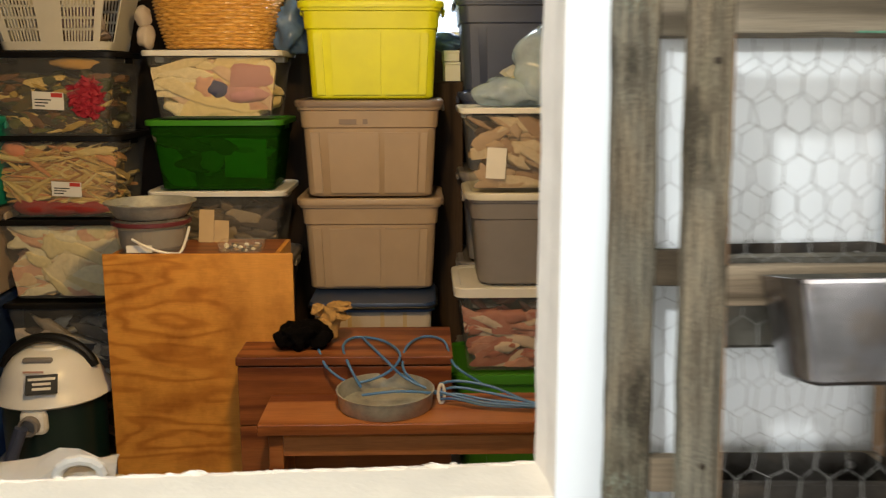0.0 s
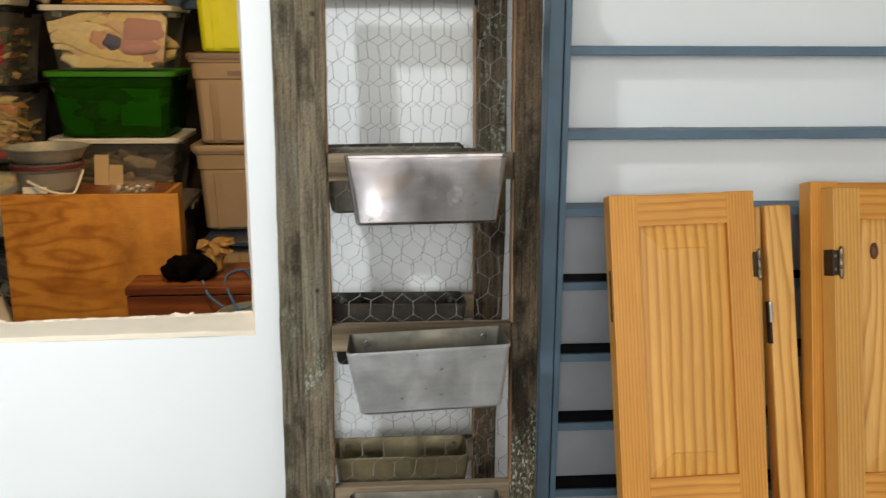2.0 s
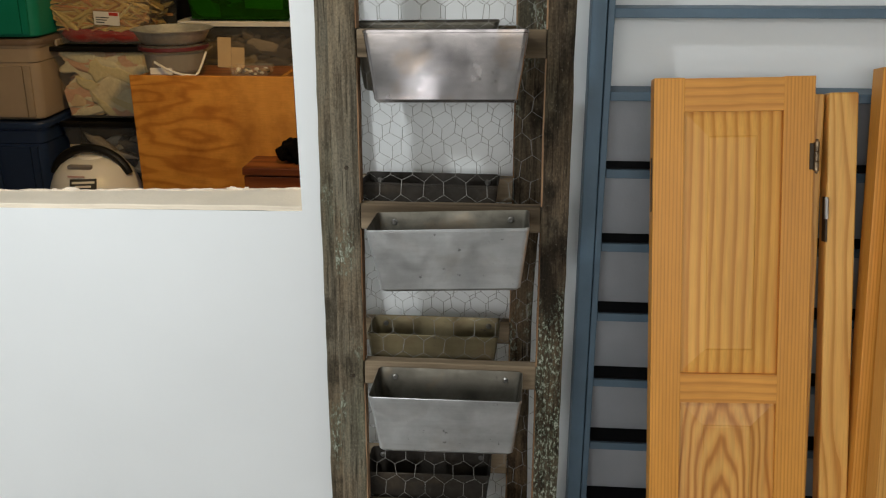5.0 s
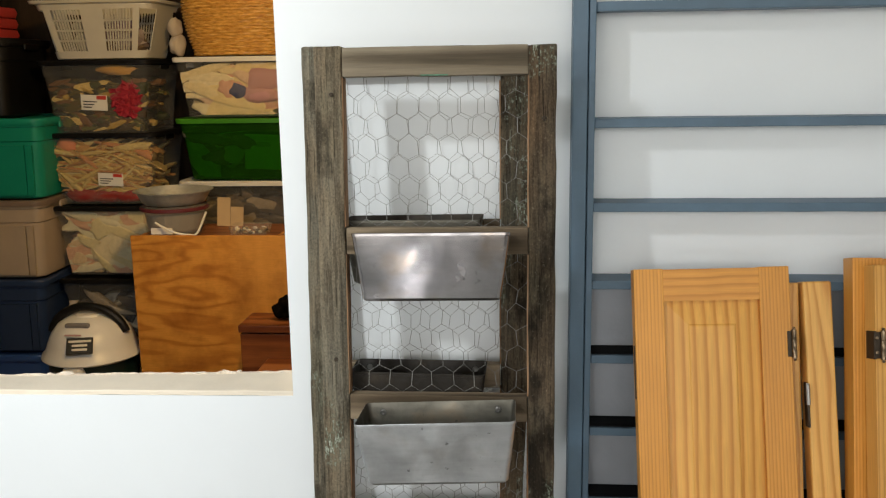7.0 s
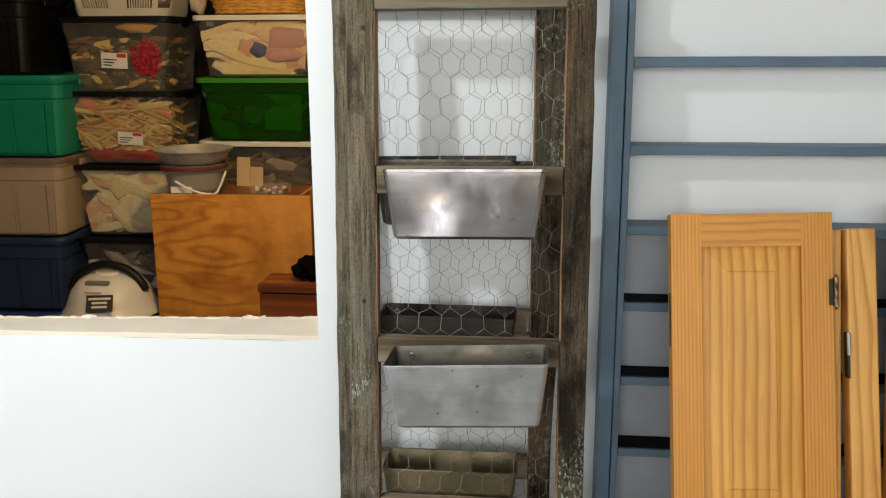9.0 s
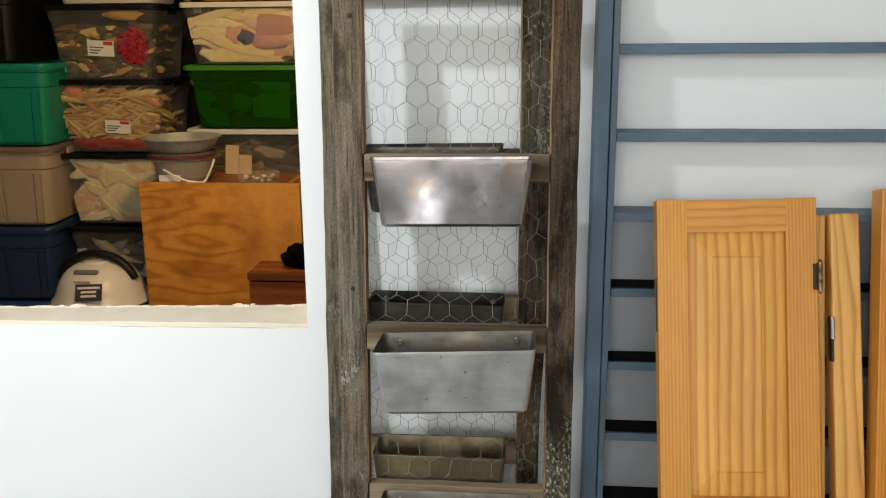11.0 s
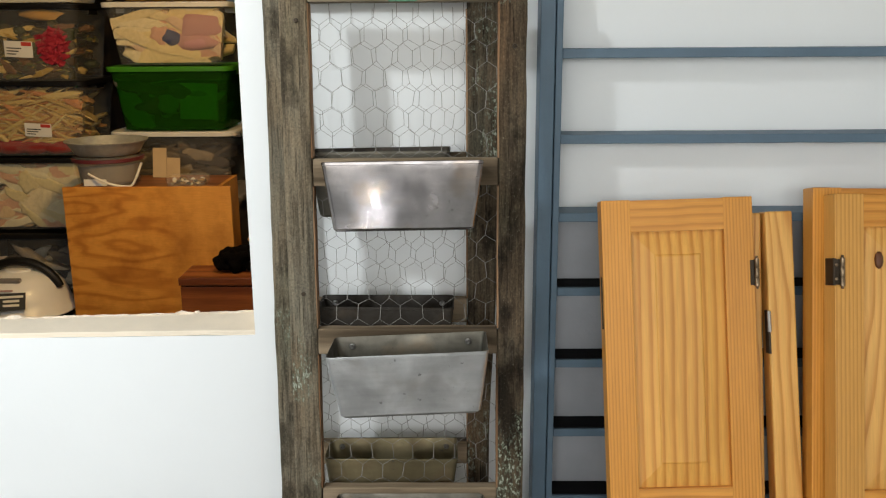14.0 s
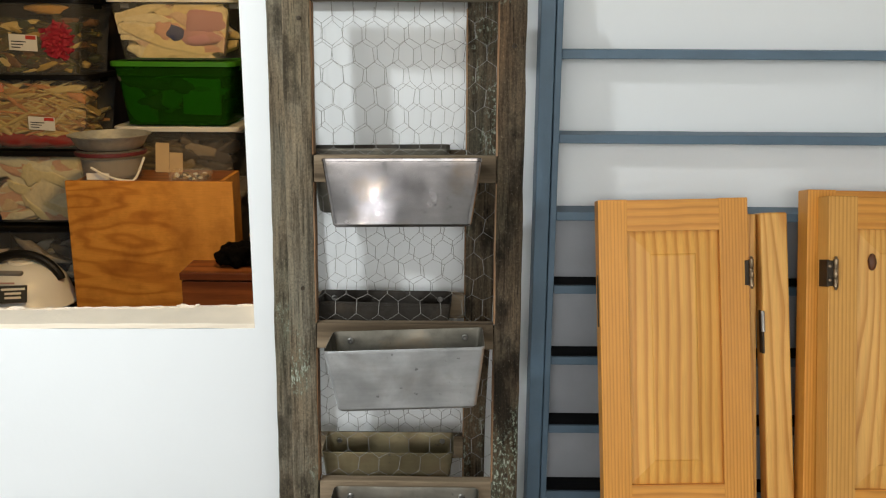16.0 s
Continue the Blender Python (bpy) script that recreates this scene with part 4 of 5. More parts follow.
    for v in bm.verts:
        W, D = at(max(0.0, min(1.0, v.co.z / H)))
        v.co.x = max(-W / 2 + 0.007, min(W / 2 - 0.007, v.co.x))
        v.co.y = max(-D / 2 + 0.003, min(D / 2 - 0.007, v.co.y))
        v.co.z = max(0.012, min(H - 0.012, v.co.z))
    heap = part("stored_craft_supplies", bm, medley("mixed_supplies", palette, 0.65))
    heap.matrix_world = pose(cx, y + d / 2, z)
    tagged(heap, "loose mixed craft supplies filling a clear bin", "craft supplies", kind="stuff")
    smooth(heap, 60)
    return t


P_FLORAL = [(0.09, 0.065, 0.01), (0.42, 0.27, 0.05), (0.04, 0.045, 0.01), (0.06, 0.035, 0.012), (0.66, 0.48, 0.17), (0.16, 0.07, 0.02), (0.10, 0.10, 0.02), (0.015, 0.012, 0.006), (0.03, 0.025, 0.01), (0.05, 0.04, 0.01)]
P_PEACH = [(0.58, 0.40, 0.13), (0.55, 0.24, 0.09), (0.5, 0.34, 0.11), (0.64, 0.50, 0.21), (0.58, 0.43, 0.16), (0.50, 0.28, 0.10), (0.64, 0.52, 0.25), (0.36, 0.18, 0.06), (0.60, 0.44, 0.15)]
P_CREAM = [(0.78, 0.72, 0.52), (0.78, 0.68, 0.44), (0.74, 0.56, 0.34), (0.78, 0.72, 0.5), (0.7, 0.42, 0.28), (0.74, 0.64, 0.36)]
P_PALE = [(0.6, 0.55, 0.46), (0.10, 0.09, 0.08), (0.5, 0.44, 0.42), (0.06, 0.05, 0.05), (0.3, 0.26, 0.22)]
P_PASTEL = [(0.74, 0.6, 0.30), (0.60, 0.34, 0.24), (0.72, 0.60, 0.34), (0.76, 0.66, 0.42), (0.72, 0.58, 0.3), (0.64, 0.46, 0.32)]
P_DARK = [(0.05, 0.032, 0.02), (0.10, 0.07, 0.04), (0.03, 0.022, 0.018), (0.26, 0.2, 0.13), (0.06, 0.042, 0.028), (0.04, 0.03, 0.02)]
P_GREEN = [(0.7, 0.7, 0.4), (0.1, 0.1, 0.05), (0.4, 0.45, 0.2), (0.03, 0.03, 0.02), (0.06, 0.06, 0.04)]
P_BROWNS = [(0.42, 0.3, 0.2), (0.3, 0.19, 0.12), (0.55, 0.45, 0.32), (0.22, 0.13, 0.08)]
P_PINK = [(0.42, 0.16, 0.12), (0.5, 0.24, 0.19), (0.62, 0.5, 0.42), (0.36, 0.12, 0.09)]

Y = 3.6
# column of black-lidded clear bins
for k, (ztop, pal, lab, note, fill, n) in enumerate((
        (0.345, P_PALE, "black-lidded clear bin at the foot of a stack", None, 0.8, 20),
        (0.688, P_PALE, "black-lidded clear bin of wrapped supplies in a stack", None, 0.62, 60),
        (1.036, P_CREAM, "black-lidded clear bin of cream fabric in a stack", None, 0.95, 80),
        (1.378, P_PEACH, "black-lidded clear bin of peach and cream fabric strips", (0.035, 0.09, 0.12, 0.06), 0.86, 260),
        (1.708, P_FLORAL, "black-lidded clear bin of silk flowers and leaves", (-0.01, 0.11, 0.125, 0.07), 0.74, 330))):
    clear_bin(-1.345, Y, ztop - 0.342 + 0.002, 0.512, 0.4, 0.338, BLACKP, pal, lab, fill=fill, seed=10 + k, note=note, lumps=n, big=1.7 if pal is P_CREAM else ((0.85, 0.62)[k - 3] if k >= 3 else 1.0), strands=k == 3)
# column with white and green lids
tote(-0.702, Y, 0.0, 0.53, 0.4, 0.43, GREYP, GREYP, "grey plastic tote at the foot of a stack")
tote(-0.702, Y, 0.431, 0.53, 0.4, 0.425, GREYP, GREYP, "grey plastic tote behind the plywood cabinet")
clear_bin(-0.704, Y, 0.858, 0.53, 0.4, 0.292, WHITEP, P_DARK, "white-lidded clear bin of dark bottles and bags", fill=0.7, seed=31)
clear_bin(-0.702, Y, 1.152, 0.525, 0.4, 0.284, GREENLID, P_GREEN, "translucent green bin with a green lid", body=CLEAR_GREEN, fill=0.8, seed=32, lumps=14, big=1.9)
clear_bin(-0.698, Y, 1.438, 0.525, 0.4, 0.272, WHITEP, P_PASTEL, "white-lidded clear bin of folded pastel fabric", fill=0.9, seed=33, big=1.9, lumps=34)
# brown and yellow totes over a striped canvas box
tote(-0.075, Y, 0.0, 0.52, 0.4, 0.4, SLATE, SLATE, "slate plastic tote at the foot of a stack")
tote(-0.08, Y, 0.73, 0.55, 0.41, 0.389, BROWN, BROWN, "tan brown plastic tote in a tall stack")
bt = tote(-0.078, Y, 1.12, 0.55, 0.41, 0.395, BROWN, BROWN_LID, "tan brown plastic tote with a darker lid")
for u0, u1 in ((-0.12, -0.05), (-0.025, -0.005)):
    part("print", boxes((u0, u1, -0.2145, -0.2125, 0.298, 0.318)), BROWN_LID, bt, "faint writing bars")
tote(-0.065, Y, 1.516, 0.53, 0.41, 0.385, YELLOW, YELLOW, "bright yellow plastic tote on top of brown totes")
cb = thing("canvas_box", pose(-0.065, 3.6, 0.401), "striped canvas storage box with a navy lid", "storage box")
smooth(part("body", loft([rrect(0.45 + 0.02 * k, 0.36, 0.03, 0.29 * k, 4) for k in (0, 0.5, 1)]), STRIPE, cb), 30)
for u in (-0.16, -0.1, 0.03, 0.12):
    part("stripe", boxes((u, u + 0.016, -0.1815, -0.1805, 0.01, 0.285)), CARD, cb, "brown woven stripe")
smooth(part("lid", loft([rrect(0.5 + o, 0.4 + o, 0.05, zz, 5) for zz, o in ((0.287, 0), (0.315, 0.006), (0.324, 0), (0.322, -0.05))]), NAVY, cb), 30)
part("rim", tube(rrect(0.51, 0.41, 0.05, 0.305, 5) + [rrect(0.51, 0.41, 0.05, 0.305, 5)[0]], 0.006), BLACKP, cb, "black piping")
# right-hand column
RX, RY = 0.56, 3.38
tote(RX, RY, 0.0, 0.58, 0.42, 0.44, GREENLID, GREENLID, "green plastic tote at the foot of a stack", lid_h=0.04)
clear_bin(RX, RY, 0.441, 0.57, 0.4, 0.352, WHITEP, P_PINK, "white-lidded clear bin of dusky pink fabric", fill=0.75, seed=41, lid_h=0.04)
tote(RX + 0.04, RY, 0.794, 0.55, 0.4, 0.372, GREYP, CREAM, "grey plastic tote with a cream lid", ribs=False, r=0.07, taper=0.12)
clear_bin(RX + 0.02, RY, 1.168, 0.57, 0.4, 0.322, WHITEP, P_BROWNS, "white-lidded clear bin of brown wool", fill=0.9, seed=42, note=(-0.16, 0.05, 0.075, 0.12), printed=False)
tote(0.6, 3.84, 1.2, 0.56, 0.42, 0.34, SLATE, SLATE, "slate plastic tote behind the stack")
tote(0.6, 3.84, 0.8, 0.56, 0.42, 0.4, GREYP, GREYP, "grey plastic tote behind the stack")
tote(0.6, 3.84, 0.4, 0.56, 0.42, 0.4, GREYP, GREYP, "grey plastic tote behind the stack")
tote(0.6, 3.84, 0.0, 0.56, 0.42, 0.4, GREYP, GREYP, "grey plastic tote behind the stack")
tote(0.58, 3.84, 1.541, 0.56, 0.42, 0.4, SLATE, SLATE, "slate blue plastic tote high in the store")
# left-hand column
LX = -1.9
tote(LX - 0.05, 3.46, 0.0, 0.58, 0.42, 0.35, BLUEP, BLUEP, "blue plastic tote at the foot of a stack", yaw=2)
tote(LX, 3.46, 0.352, 0.55, 0.42, 0.36, NAVY, NAVY, "navy plastic tote in a tall stack", yaw=2)
tote(LX + 0.02, 3.46, 0.714, 0.56, 0.42, 0.37, TAN, BROWN_LID, "tan brown plastic tote under a teal one", yaw=2)
tote(LX + 0.05, 3.46, 1.086, 0.57, 0.42, 0.368, TEAL, TEAL, "teal green plastic tote in a tall stack", yaw=2)
tote(LX - 0.08, 3.46, 1.456, 0.57, 0.42, 0.35, BLACKP, BLACKP, "black plastic tote over a teal one", yaw=2)
fold = thing("folded_blanket", pose(-2.0, 3.66, 1.807), "folded rust red blanket on a black tote", "blanket")
for k in range(3):
    smooth(part("fold", loft([rrect(0.44 - 0.02 * abs(j - 1), 0.3, 0.03, 0.05 * k + 0.022 * j, 4) for j in (0, 1, 2)]), RED, fold), 60)

# ---- laundry basket ----
LB = thing("laundry_basket", pose(-1.33, 3.79, 1.709), "cream plastic laundry basket with slotted sides", "laundry basket")


def lb(k, out=0.0):
    return 0.43 + 0.13 * k + out, 0.3 + 0.08 * k + out


LH = 0.26
smooth(part("base", loft([rrect(*lb(k, o), 0.05, k * LH, 5) for k, o in ((0, -0.02), (0.01, 0), (0.14, 0), (0.14, -0.008), (0.03, -0.008), (0.03, -0.2))]), CREAM, LB), 30)
smooth(part("rim", loft([rrect(*lb(k, o), 0.05, k * LH, 5) for k, o in ((0.84, 0), (0.93, 0), (0.95, 0.04), (1.0, 0.042), (1.0, -0.006), (0.84, -0.008), (0.84, 0))], False, False), CREAM, LB), 30)


def lb_slat(u0, u1, k0, k1, name):
    for sgn in (-1, 1):
        rows = []
        for k in (k0, k1):
            W, D = lb(k)
            yy = sgn * D / 2
            rows.append([Vector((u0 * W, yy - 0.002, k * LH)), Vector((u1 * W, yy - 0.002, k * LH)), Vector((u1 * W, yy + 0.002, k * LH)), Vector((u0 * W, yy + 0.002, k * LH))])
        part(name, loft(rows), CREAM, LB)


lb_slat(-0.1, 0.1, 0.13, 0.86, "centre_panel")
lb_slat(-0.42, -0.36, 0.13, 0.86, "corner_panel")
lb_slat(0.36, 0.42, 0.13, 0.86, "corner_panel")
for q in range(9):
    for s in (-1, 1):
        u = s * (0.125 + 0.026 * q)
        lb_slat(u - 0.006, u + 0.006, 0.13, 0.86, "slat")
for k in (0.3, 0.47, 0.64):
    lb_slat(-0.37, -0.1, k, k + 0.035, "band")
    lb_slat(0.1, 0.37, k, k + 0.035, "band")
for s in (-1, 1):
    bm = bmesh.new()
    rows = [[Vector((s * (lb(k)[0] / 2 + o), yy, k * LH)) for yy, o in ((-0.1, -0.002), (0.1, -0.002), (0.1, 0.002), (-0.1, 0.002))] for k in (0.13, 0.86)]
    part("end_panel", loft(rows), CREAM, LB)
bm = bmesh.new()
for q in range(14):
    rr = random.Random(70 + q)
    lump(bm, (rr.uniform(-0.14, 0.14), rr.uniform(-0.06, 0.08), 0.055 + 0.1 * rr.random()), (0.07, 0.05, 0.035), q * 1.3, 0.5)
laundry = part("folded_linen", bm, medley("pale_linen", [(0.5, 0.42, 0.42), (0.36, 0.26, 0.3), (0.55, 0.5, 0.44), (0.2, 0.14, 0.1)]))
laundry.matrix_world = pose(-1.33, 3.79, 1.709)
tagged(laundry, "loose pale linen inside a laundry basket", "linen", kind="stuff")

# added tall carton under the window, the gap's shade put into its colour, with white boxes and a blue bundle on it
tall = thing("cardboard_carton", pose(0.2, 4.06, 0), "tall carton added under the store window, darkened as shade", "carton")
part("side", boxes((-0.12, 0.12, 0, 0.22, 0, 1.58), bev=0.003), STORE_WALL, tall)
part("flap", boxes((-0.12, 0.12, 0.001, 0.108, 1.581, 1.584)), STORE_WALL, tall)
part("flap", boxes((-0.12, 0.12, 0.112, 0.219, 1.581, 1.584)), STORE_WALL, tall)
for xx, zz, hh in ((0.275, 1.585, 0.085), (0.27, 1.672, 0.05)):
    wbx = thing("white_box", pose(xx, 4.1, zz, 0, 0, 4), "small white cardboard box stacked on a tall carton", "box")
    part("side", boxes((-0.035, 0.035, 0, 0.1, 0, hh - 0.012), bev=0.002), WHITEP, wbx)
    part("lid", boxes((-0.037, 0.037, -0.002, 0.102, hh - 0.0115, hh), bev=0.002), WHITEP, wbx)
bm = bmesh.new()
lump(bm, (0, 0, 0.045), (0.1, 0.08, 0.047), 6.1, 0.4, 4)
lump(bm, (0.06, 0.01, 0.03), (0.06, 0.06, 0.03), 2.1, 0.4, 3)
ob = smooth(part("blue_bundle", bm, BLUE_BAG), 60)
ob.matrix_world = pose(0.2, 4.17, 1.724)
tagged(ob, "soft blue cloth bundle under the bright window", "cloth")

# small pale bundle beside it, blue bag behind the yellow tote
bun = bmesh.new()
lump(bun, (0, 0, 0.05), (0.035, 0.05, 0.052), 2.2, 0.3, 3)
lump(bun, (-0.008, 0, 0.13), (0.033, 0.04, 0.045), 5.2, 0.3, 3)
bun = smooth(part("rolled_cloth", bun, STRIPE), 60)
bun.matrix_world = pose(-0.985, 3.72, 1.716)
tagged(bun, "small bundle of pale cloth beside the wicker basket", "cloth")
bm = bmesh.new()
lump(bm, (0, 0, 0.1), (0.09, 0.09, 0.11), 3.4, 0.5, 4)
ob = smooth(part("blue_bag", bm, BLUE_BAG), 60)
ob.matrix_world = pose(-0.42, 3.83, 1.706)
tagged(ob, "scrunched blue plastic bag on a bin", "plastic bag")

# ---- wicker basket ----
WB = thing("wicker_basket", pose(-0.697, 3.79, 1.714), "honey coloured woven wicker basket on a white lid", "basket")
rings = []
ROWS_W, N_W = 22, 100
for j in range(ROWS_W * 3 + 1):
    k = j / (ROWS_W * 3)
    zz = 0.003 + 0.3 * k
    rx, ry = 0.205 + 0.05 * math.sin(k * 1.9), 0.16 + 0.035 * math.sin(k * 1.9)
    row, ph = divmod(j, 3)
    bulge = (0.0, 0.005, 0.005)[ph]
    ring = []
    for q in range(N_W):
        a = 2 * math.pi * q / N_W
        wv = 0.0055 * math.sin(q * math.pi / 2.5 + math.pi * row) if ph else 0
        ca, sa = math.cos(a), math.sin(a)
        ex = 0.7
        ring.append(Vector(((rx + bulge + wv) * math.copysign(abs(ca) ** ex, ca), (ry + bulge + wv) * math.copysign(abs(sa) ** ex, sa), zz)))
    rings.append(ring)
smooth(part("woven_side", loft(rings, True, False), WICKER, WB), 70)
part("rim", tube([Vector((0.252 * math.copysign(abs(math.cos(a)) ** 0.7, math.cos(a)), 0.195 * math.copysign(abs(math.sin(a)) ** 0.7, math.sin(a)), 0.303)) for a in [2 * math.pi * q / 60 for q in range(61)]], 0.009), WICKER, WB)

# ---- plywood cabinet ----
cab = thing("plywood_cabinet", pose(-0.648, 3.03, 0), "orange stained plywood box cabinet standing on the floor", "cabinet")
part("front_board", boxes((-0.33, 0.33, 0, 0.018, 0.0, 1.0), bev=0.0025), PLY, cab)
part("side_board", boxes((-0.329, -0.311, 0.0185, 0.37, 0.0, 0.985), bev=0.0015), PLY, cab)
part("side_board", boxes((0.252, 0.27, 0.0185, 0.37, 0.0, 0.985), bev=0.0015), PLY, cab)
part("top_board", boxes((-0.3105, 0.2515, 0.0185, 0.37, 0.965, 0.985), bev=0.0015), TRUNK, cab, "darker red-brown top board")
part("back_board", boxes((-0.3105, 0.2515, 0.355, 0.37, 0.0, 0.9645)), TRUNK, cab)
# on the cabinet: tub with a wire handle, tin pan on it, small tray, card
tub = thing("plastic_tub", pose(-0.85, 3.2, 0.986), "clear plastic tub with a white wire handle", "tub")
smooth(part("body", lathe([(0.115, 0), (0.12, 0.004), (0.135, 0.11), (0.138, 0.112), (0.138, 0.122), (0.13, 0.122), (0.128, 0.11), (0.112, 0.006)], 36), CLEAR, tub), 30)
part("collar", lathe([(0.1375, 0.098), (0.141, 0.1), (0.141, 0.112), (0.1375, 0.114)], 36, False, False), plain("maroon_band", (0.12, 0.02, 0.025), 0.5), tub, "maroon band")
part("fill", lathe([(0.1, 0.008), (0.112, 0.02), (0.12, 0.085), (0.1, 0.09)], 24), GREYP, tub)
part("label", boxes((-0.055, 0.035, -0.131, -0.1295, 0.012, 0.038)), PAPER, tub)
part("handle", tube([Vector((-0.03 + 0.16 * s, -0.14 - 0.02 * math.sin(math.pi * s), 0.062 - 0.052 * math.sin(s * 1.45))) for s in [k / 14 for k in range(15)]] + [Vector((0.138, -0.12, 0.02)), Vector((0.142, -0.08, 0.05)), Vector((0.14, -0.02, 0.085))], 0.0048), WHITEP, tub, "white wire handle")
pan = smooth(part("tin_pan", lathe([(0.001, 0.0), (0.118, 0.0), (0.125, 0.004), (0.152, 0.05), (0.162, 0.052), (0.163, 0.056), (0.152, 0.056), (0.12, 0.008), (0.001, 0.006)], 44), TIN_PAN), 30)
pan.matrix_world = pose(-0.85, 3.2, 1.109)
tagged(pan, "dull grey round tin pan resting on a tub", "pan")
tray = thing("parts_tray", pose(-0.52, 3.17, 0.986), "small clear tray of loose screws and parts", "tray")
part("body", loft([rrect(0.15, 0.1, 0.012, 0, 3), rrect(0.16, 0.11, 0.012, 0.035, 3), rrect(0.156, 0.106, 0.012, 0.035, 3), rrect(0.146, 0.096, 0.012, 0.003, 3)]), CLEAR, tray)
bm = bmesh.new()
rr = random.Random(5)
for q in range(26):
    lump(bm, (rr.uniform(-0.06, 0.06), rr.uniform(-0.035, 0.035), 0.006 + 0.016 * rr.random()), (0.011, 0.008, 0.007), q, 0.4, 1)
tagged(part("fill", bm, medley("loose_parts", [(0.6, 0.55, 0.45), (0.3, 0.2, 0.1), (0.1, 0.09, 0.08), (0.7, 0.66, 0.6)])), "loose screws and small parts in a tray", "small parts", kind="stuff").matrix_world = pose(-0.52, 3.17, 0.986)
card = thing("tan_card", pose(-0.66, 3.33, 0.986, 0, 4, 12), "folded tan cardboard piece standing on the cabinet", "card")
part("card_panel", boxes((-0.055, 0.0, 0, 0.003, 0, 0.125)), CARD, card)
part("card_panel", boxes((0.001, 0.055, 0.004, 0.007, 0, 0.085)), CARD, card)

# ---- wooden trunk and bench ----
tr = thing("storage_chest", pose(-0.128, 2.85, 0), "red-brown wooden storage chest with a worn lid", "chest")
part("lid", boxes((-0.365, 0.365, -0.006, 0.36, 0.652, 0.682), bev=0.004), TRUNK, tr)
for k in range(3):
    part("plank", boxes((-0.36, 0.36, 0.0, 0.02, 0.02 + 0.21 * k, 0.226 + 0.21 * k), bev=0.002), TRUNK, tr)
part("side", boxes((-0.36, -0.34, 0.0205, 0.35, 0.02, 0.651), bev=0.002), TRUNK, tr)
part("side", boxes((0.34, 0.36, 0.0205, 0.35, 0.02, 0.651), bev=0.002), TRUNK, tr)
part("base", boxes((-0.36, 0.36, 0.0, 0.35, 0.0, 0.0195)), TRUNK, tr)
be = thing("wooden_bench", pose(0.16, 2.54, 0), "worn red-brown wooden bench before a trunk", "bench")
part("seat", rough_board(-0.53, 0.62, 0.0, 0.27, 0.528, 0.565, 24, 0.0012, 0.004, 0), BENCHW, be)
part("apron", boxes((-0.46, 0.56, 0.03, 0.05, 0.45, 0.527), bev=0.002), BENCHW, be)
part("apron", boxes((-0.46, 0.56, 0.22, 0.24, 0.45, 0.527), bev=0.002), BENCHW, be)
for xx in (-0.5, 0.56):
    part("leg", boxes((xx, xx + 0.045, 0.02, 0.25, 0.0, 0.527), bev=0.003), BENCHW, be)
# on them: round pan, cable, cloths
bp = smooth(part("cake_pan", lathe([(0.001, 0.0), (0.148, 0.0), (0.15, 0.003), (0.155, 0.05), (0.158, 0.053), (0.158, 0.056), (0.153, 0.056), (0.146, 0.006), (0.001, 0.004)], 48), TIN_PAN), 30)
bp.matrix_world = pose(0.015, 2.7, 0.5665)
tagged(bp, "round grey metal cake pan on the bench", "pan")


def strand(points, per=9):
    """A smooth run through a few bends."""
    p = [Vector(q) for q in points]
    p = [p[0] * 2 - p[1]] + p + [p[-1] * 2 - p[-2]]
    out = []
    for k in range(1, len(p) - 2):
        a, b, c, d = p[k - 1:k + 3]
        for q in range(per):
            u = q / per
            out.append(0.5 * (2 * b + (c - a) * u + (2 * a - 5 * b + 4 * c - d) * u * u + (3 * b - a - 3 * c + d) * u ** 3))
    return out + [p[-2]]


cable = thing("blue_cable", pose(0, 0, 0), "loosely coiled blue cable lying over trunk and bench", "cable")
part("loop", tube(strand([(-0.22, 2.9, 0.69), (-0.18, 2.82, 0.65), (-0.1, 2.82, 0.6), (0.01, 2.82, 0.63), (0.06, 2.83, 0.69), (0.0, 2.99, 0.692), (-0.1, 3.05, 0.69), (-0.14, 2.95, 0.69), (-0.11, 2.82, 0.66), (-0.07, 2.8, 0.59)]), 0.0045), CABLE, cable)
part("loop", tube(strand([(-0.08, 3.03, 0.695), (0.01, 2.82, 0.68), (0.08, 2.8, 0.62), (0.18, 2.76, 0.585)]), 0.0045), CABLE, cable)
part("loop", tube(strand([(0.33, 2.8, 0.6), (0.24, 2.82, 0.66), (0.21, 2.99, 0.69), (0.14, 3.05, 0.69), (0.08, 2.93, 0.69), (0.07, 2.82, 0.65), (0.12, 2.8, 0.6), (0.2, 2.76, 0.58)]), 0.0045), CABLE, cable)
part("loop", tube(strand([(-0.06, 2.7, 0.6), (0.06, 2.69, 0.615), (0.2, 2.72, 0.595)]), 0.0045), CABLE, cable)
for q, (u, w) in enumerate(((0.03, 0.035), (0.012, 0.02), (0.0, 0.004), (-0.008, -0.006), (0.02, 0.01))):
    part("loop", tube(strand([(0.19, 2.73 - 0.012 * q, 0.595 + u), (0.25, 2.75 - 0.02 * q, 0.592 + w), (0.36, 2.72 - 0.022 * q, 0.582 + w), (0.5 + 0.03 * q, 2.68 - 0.02 * q, 0.573 + 0.004 * q), (0.62, 2.7 - 0.015 * q, 0.571 + 0.004 * q)]), 0.0045), CABLE, cable)
part("tie", tube([Vector((0.195 + 0.01 * math.cos(a), 2.7, 0.602 + 0.032 * math.sin(a))) for a in [k * 0.45 for k in range(15)]], 0.005), WHITEP, cable, "white cable tie")
bm = bmesh.new()
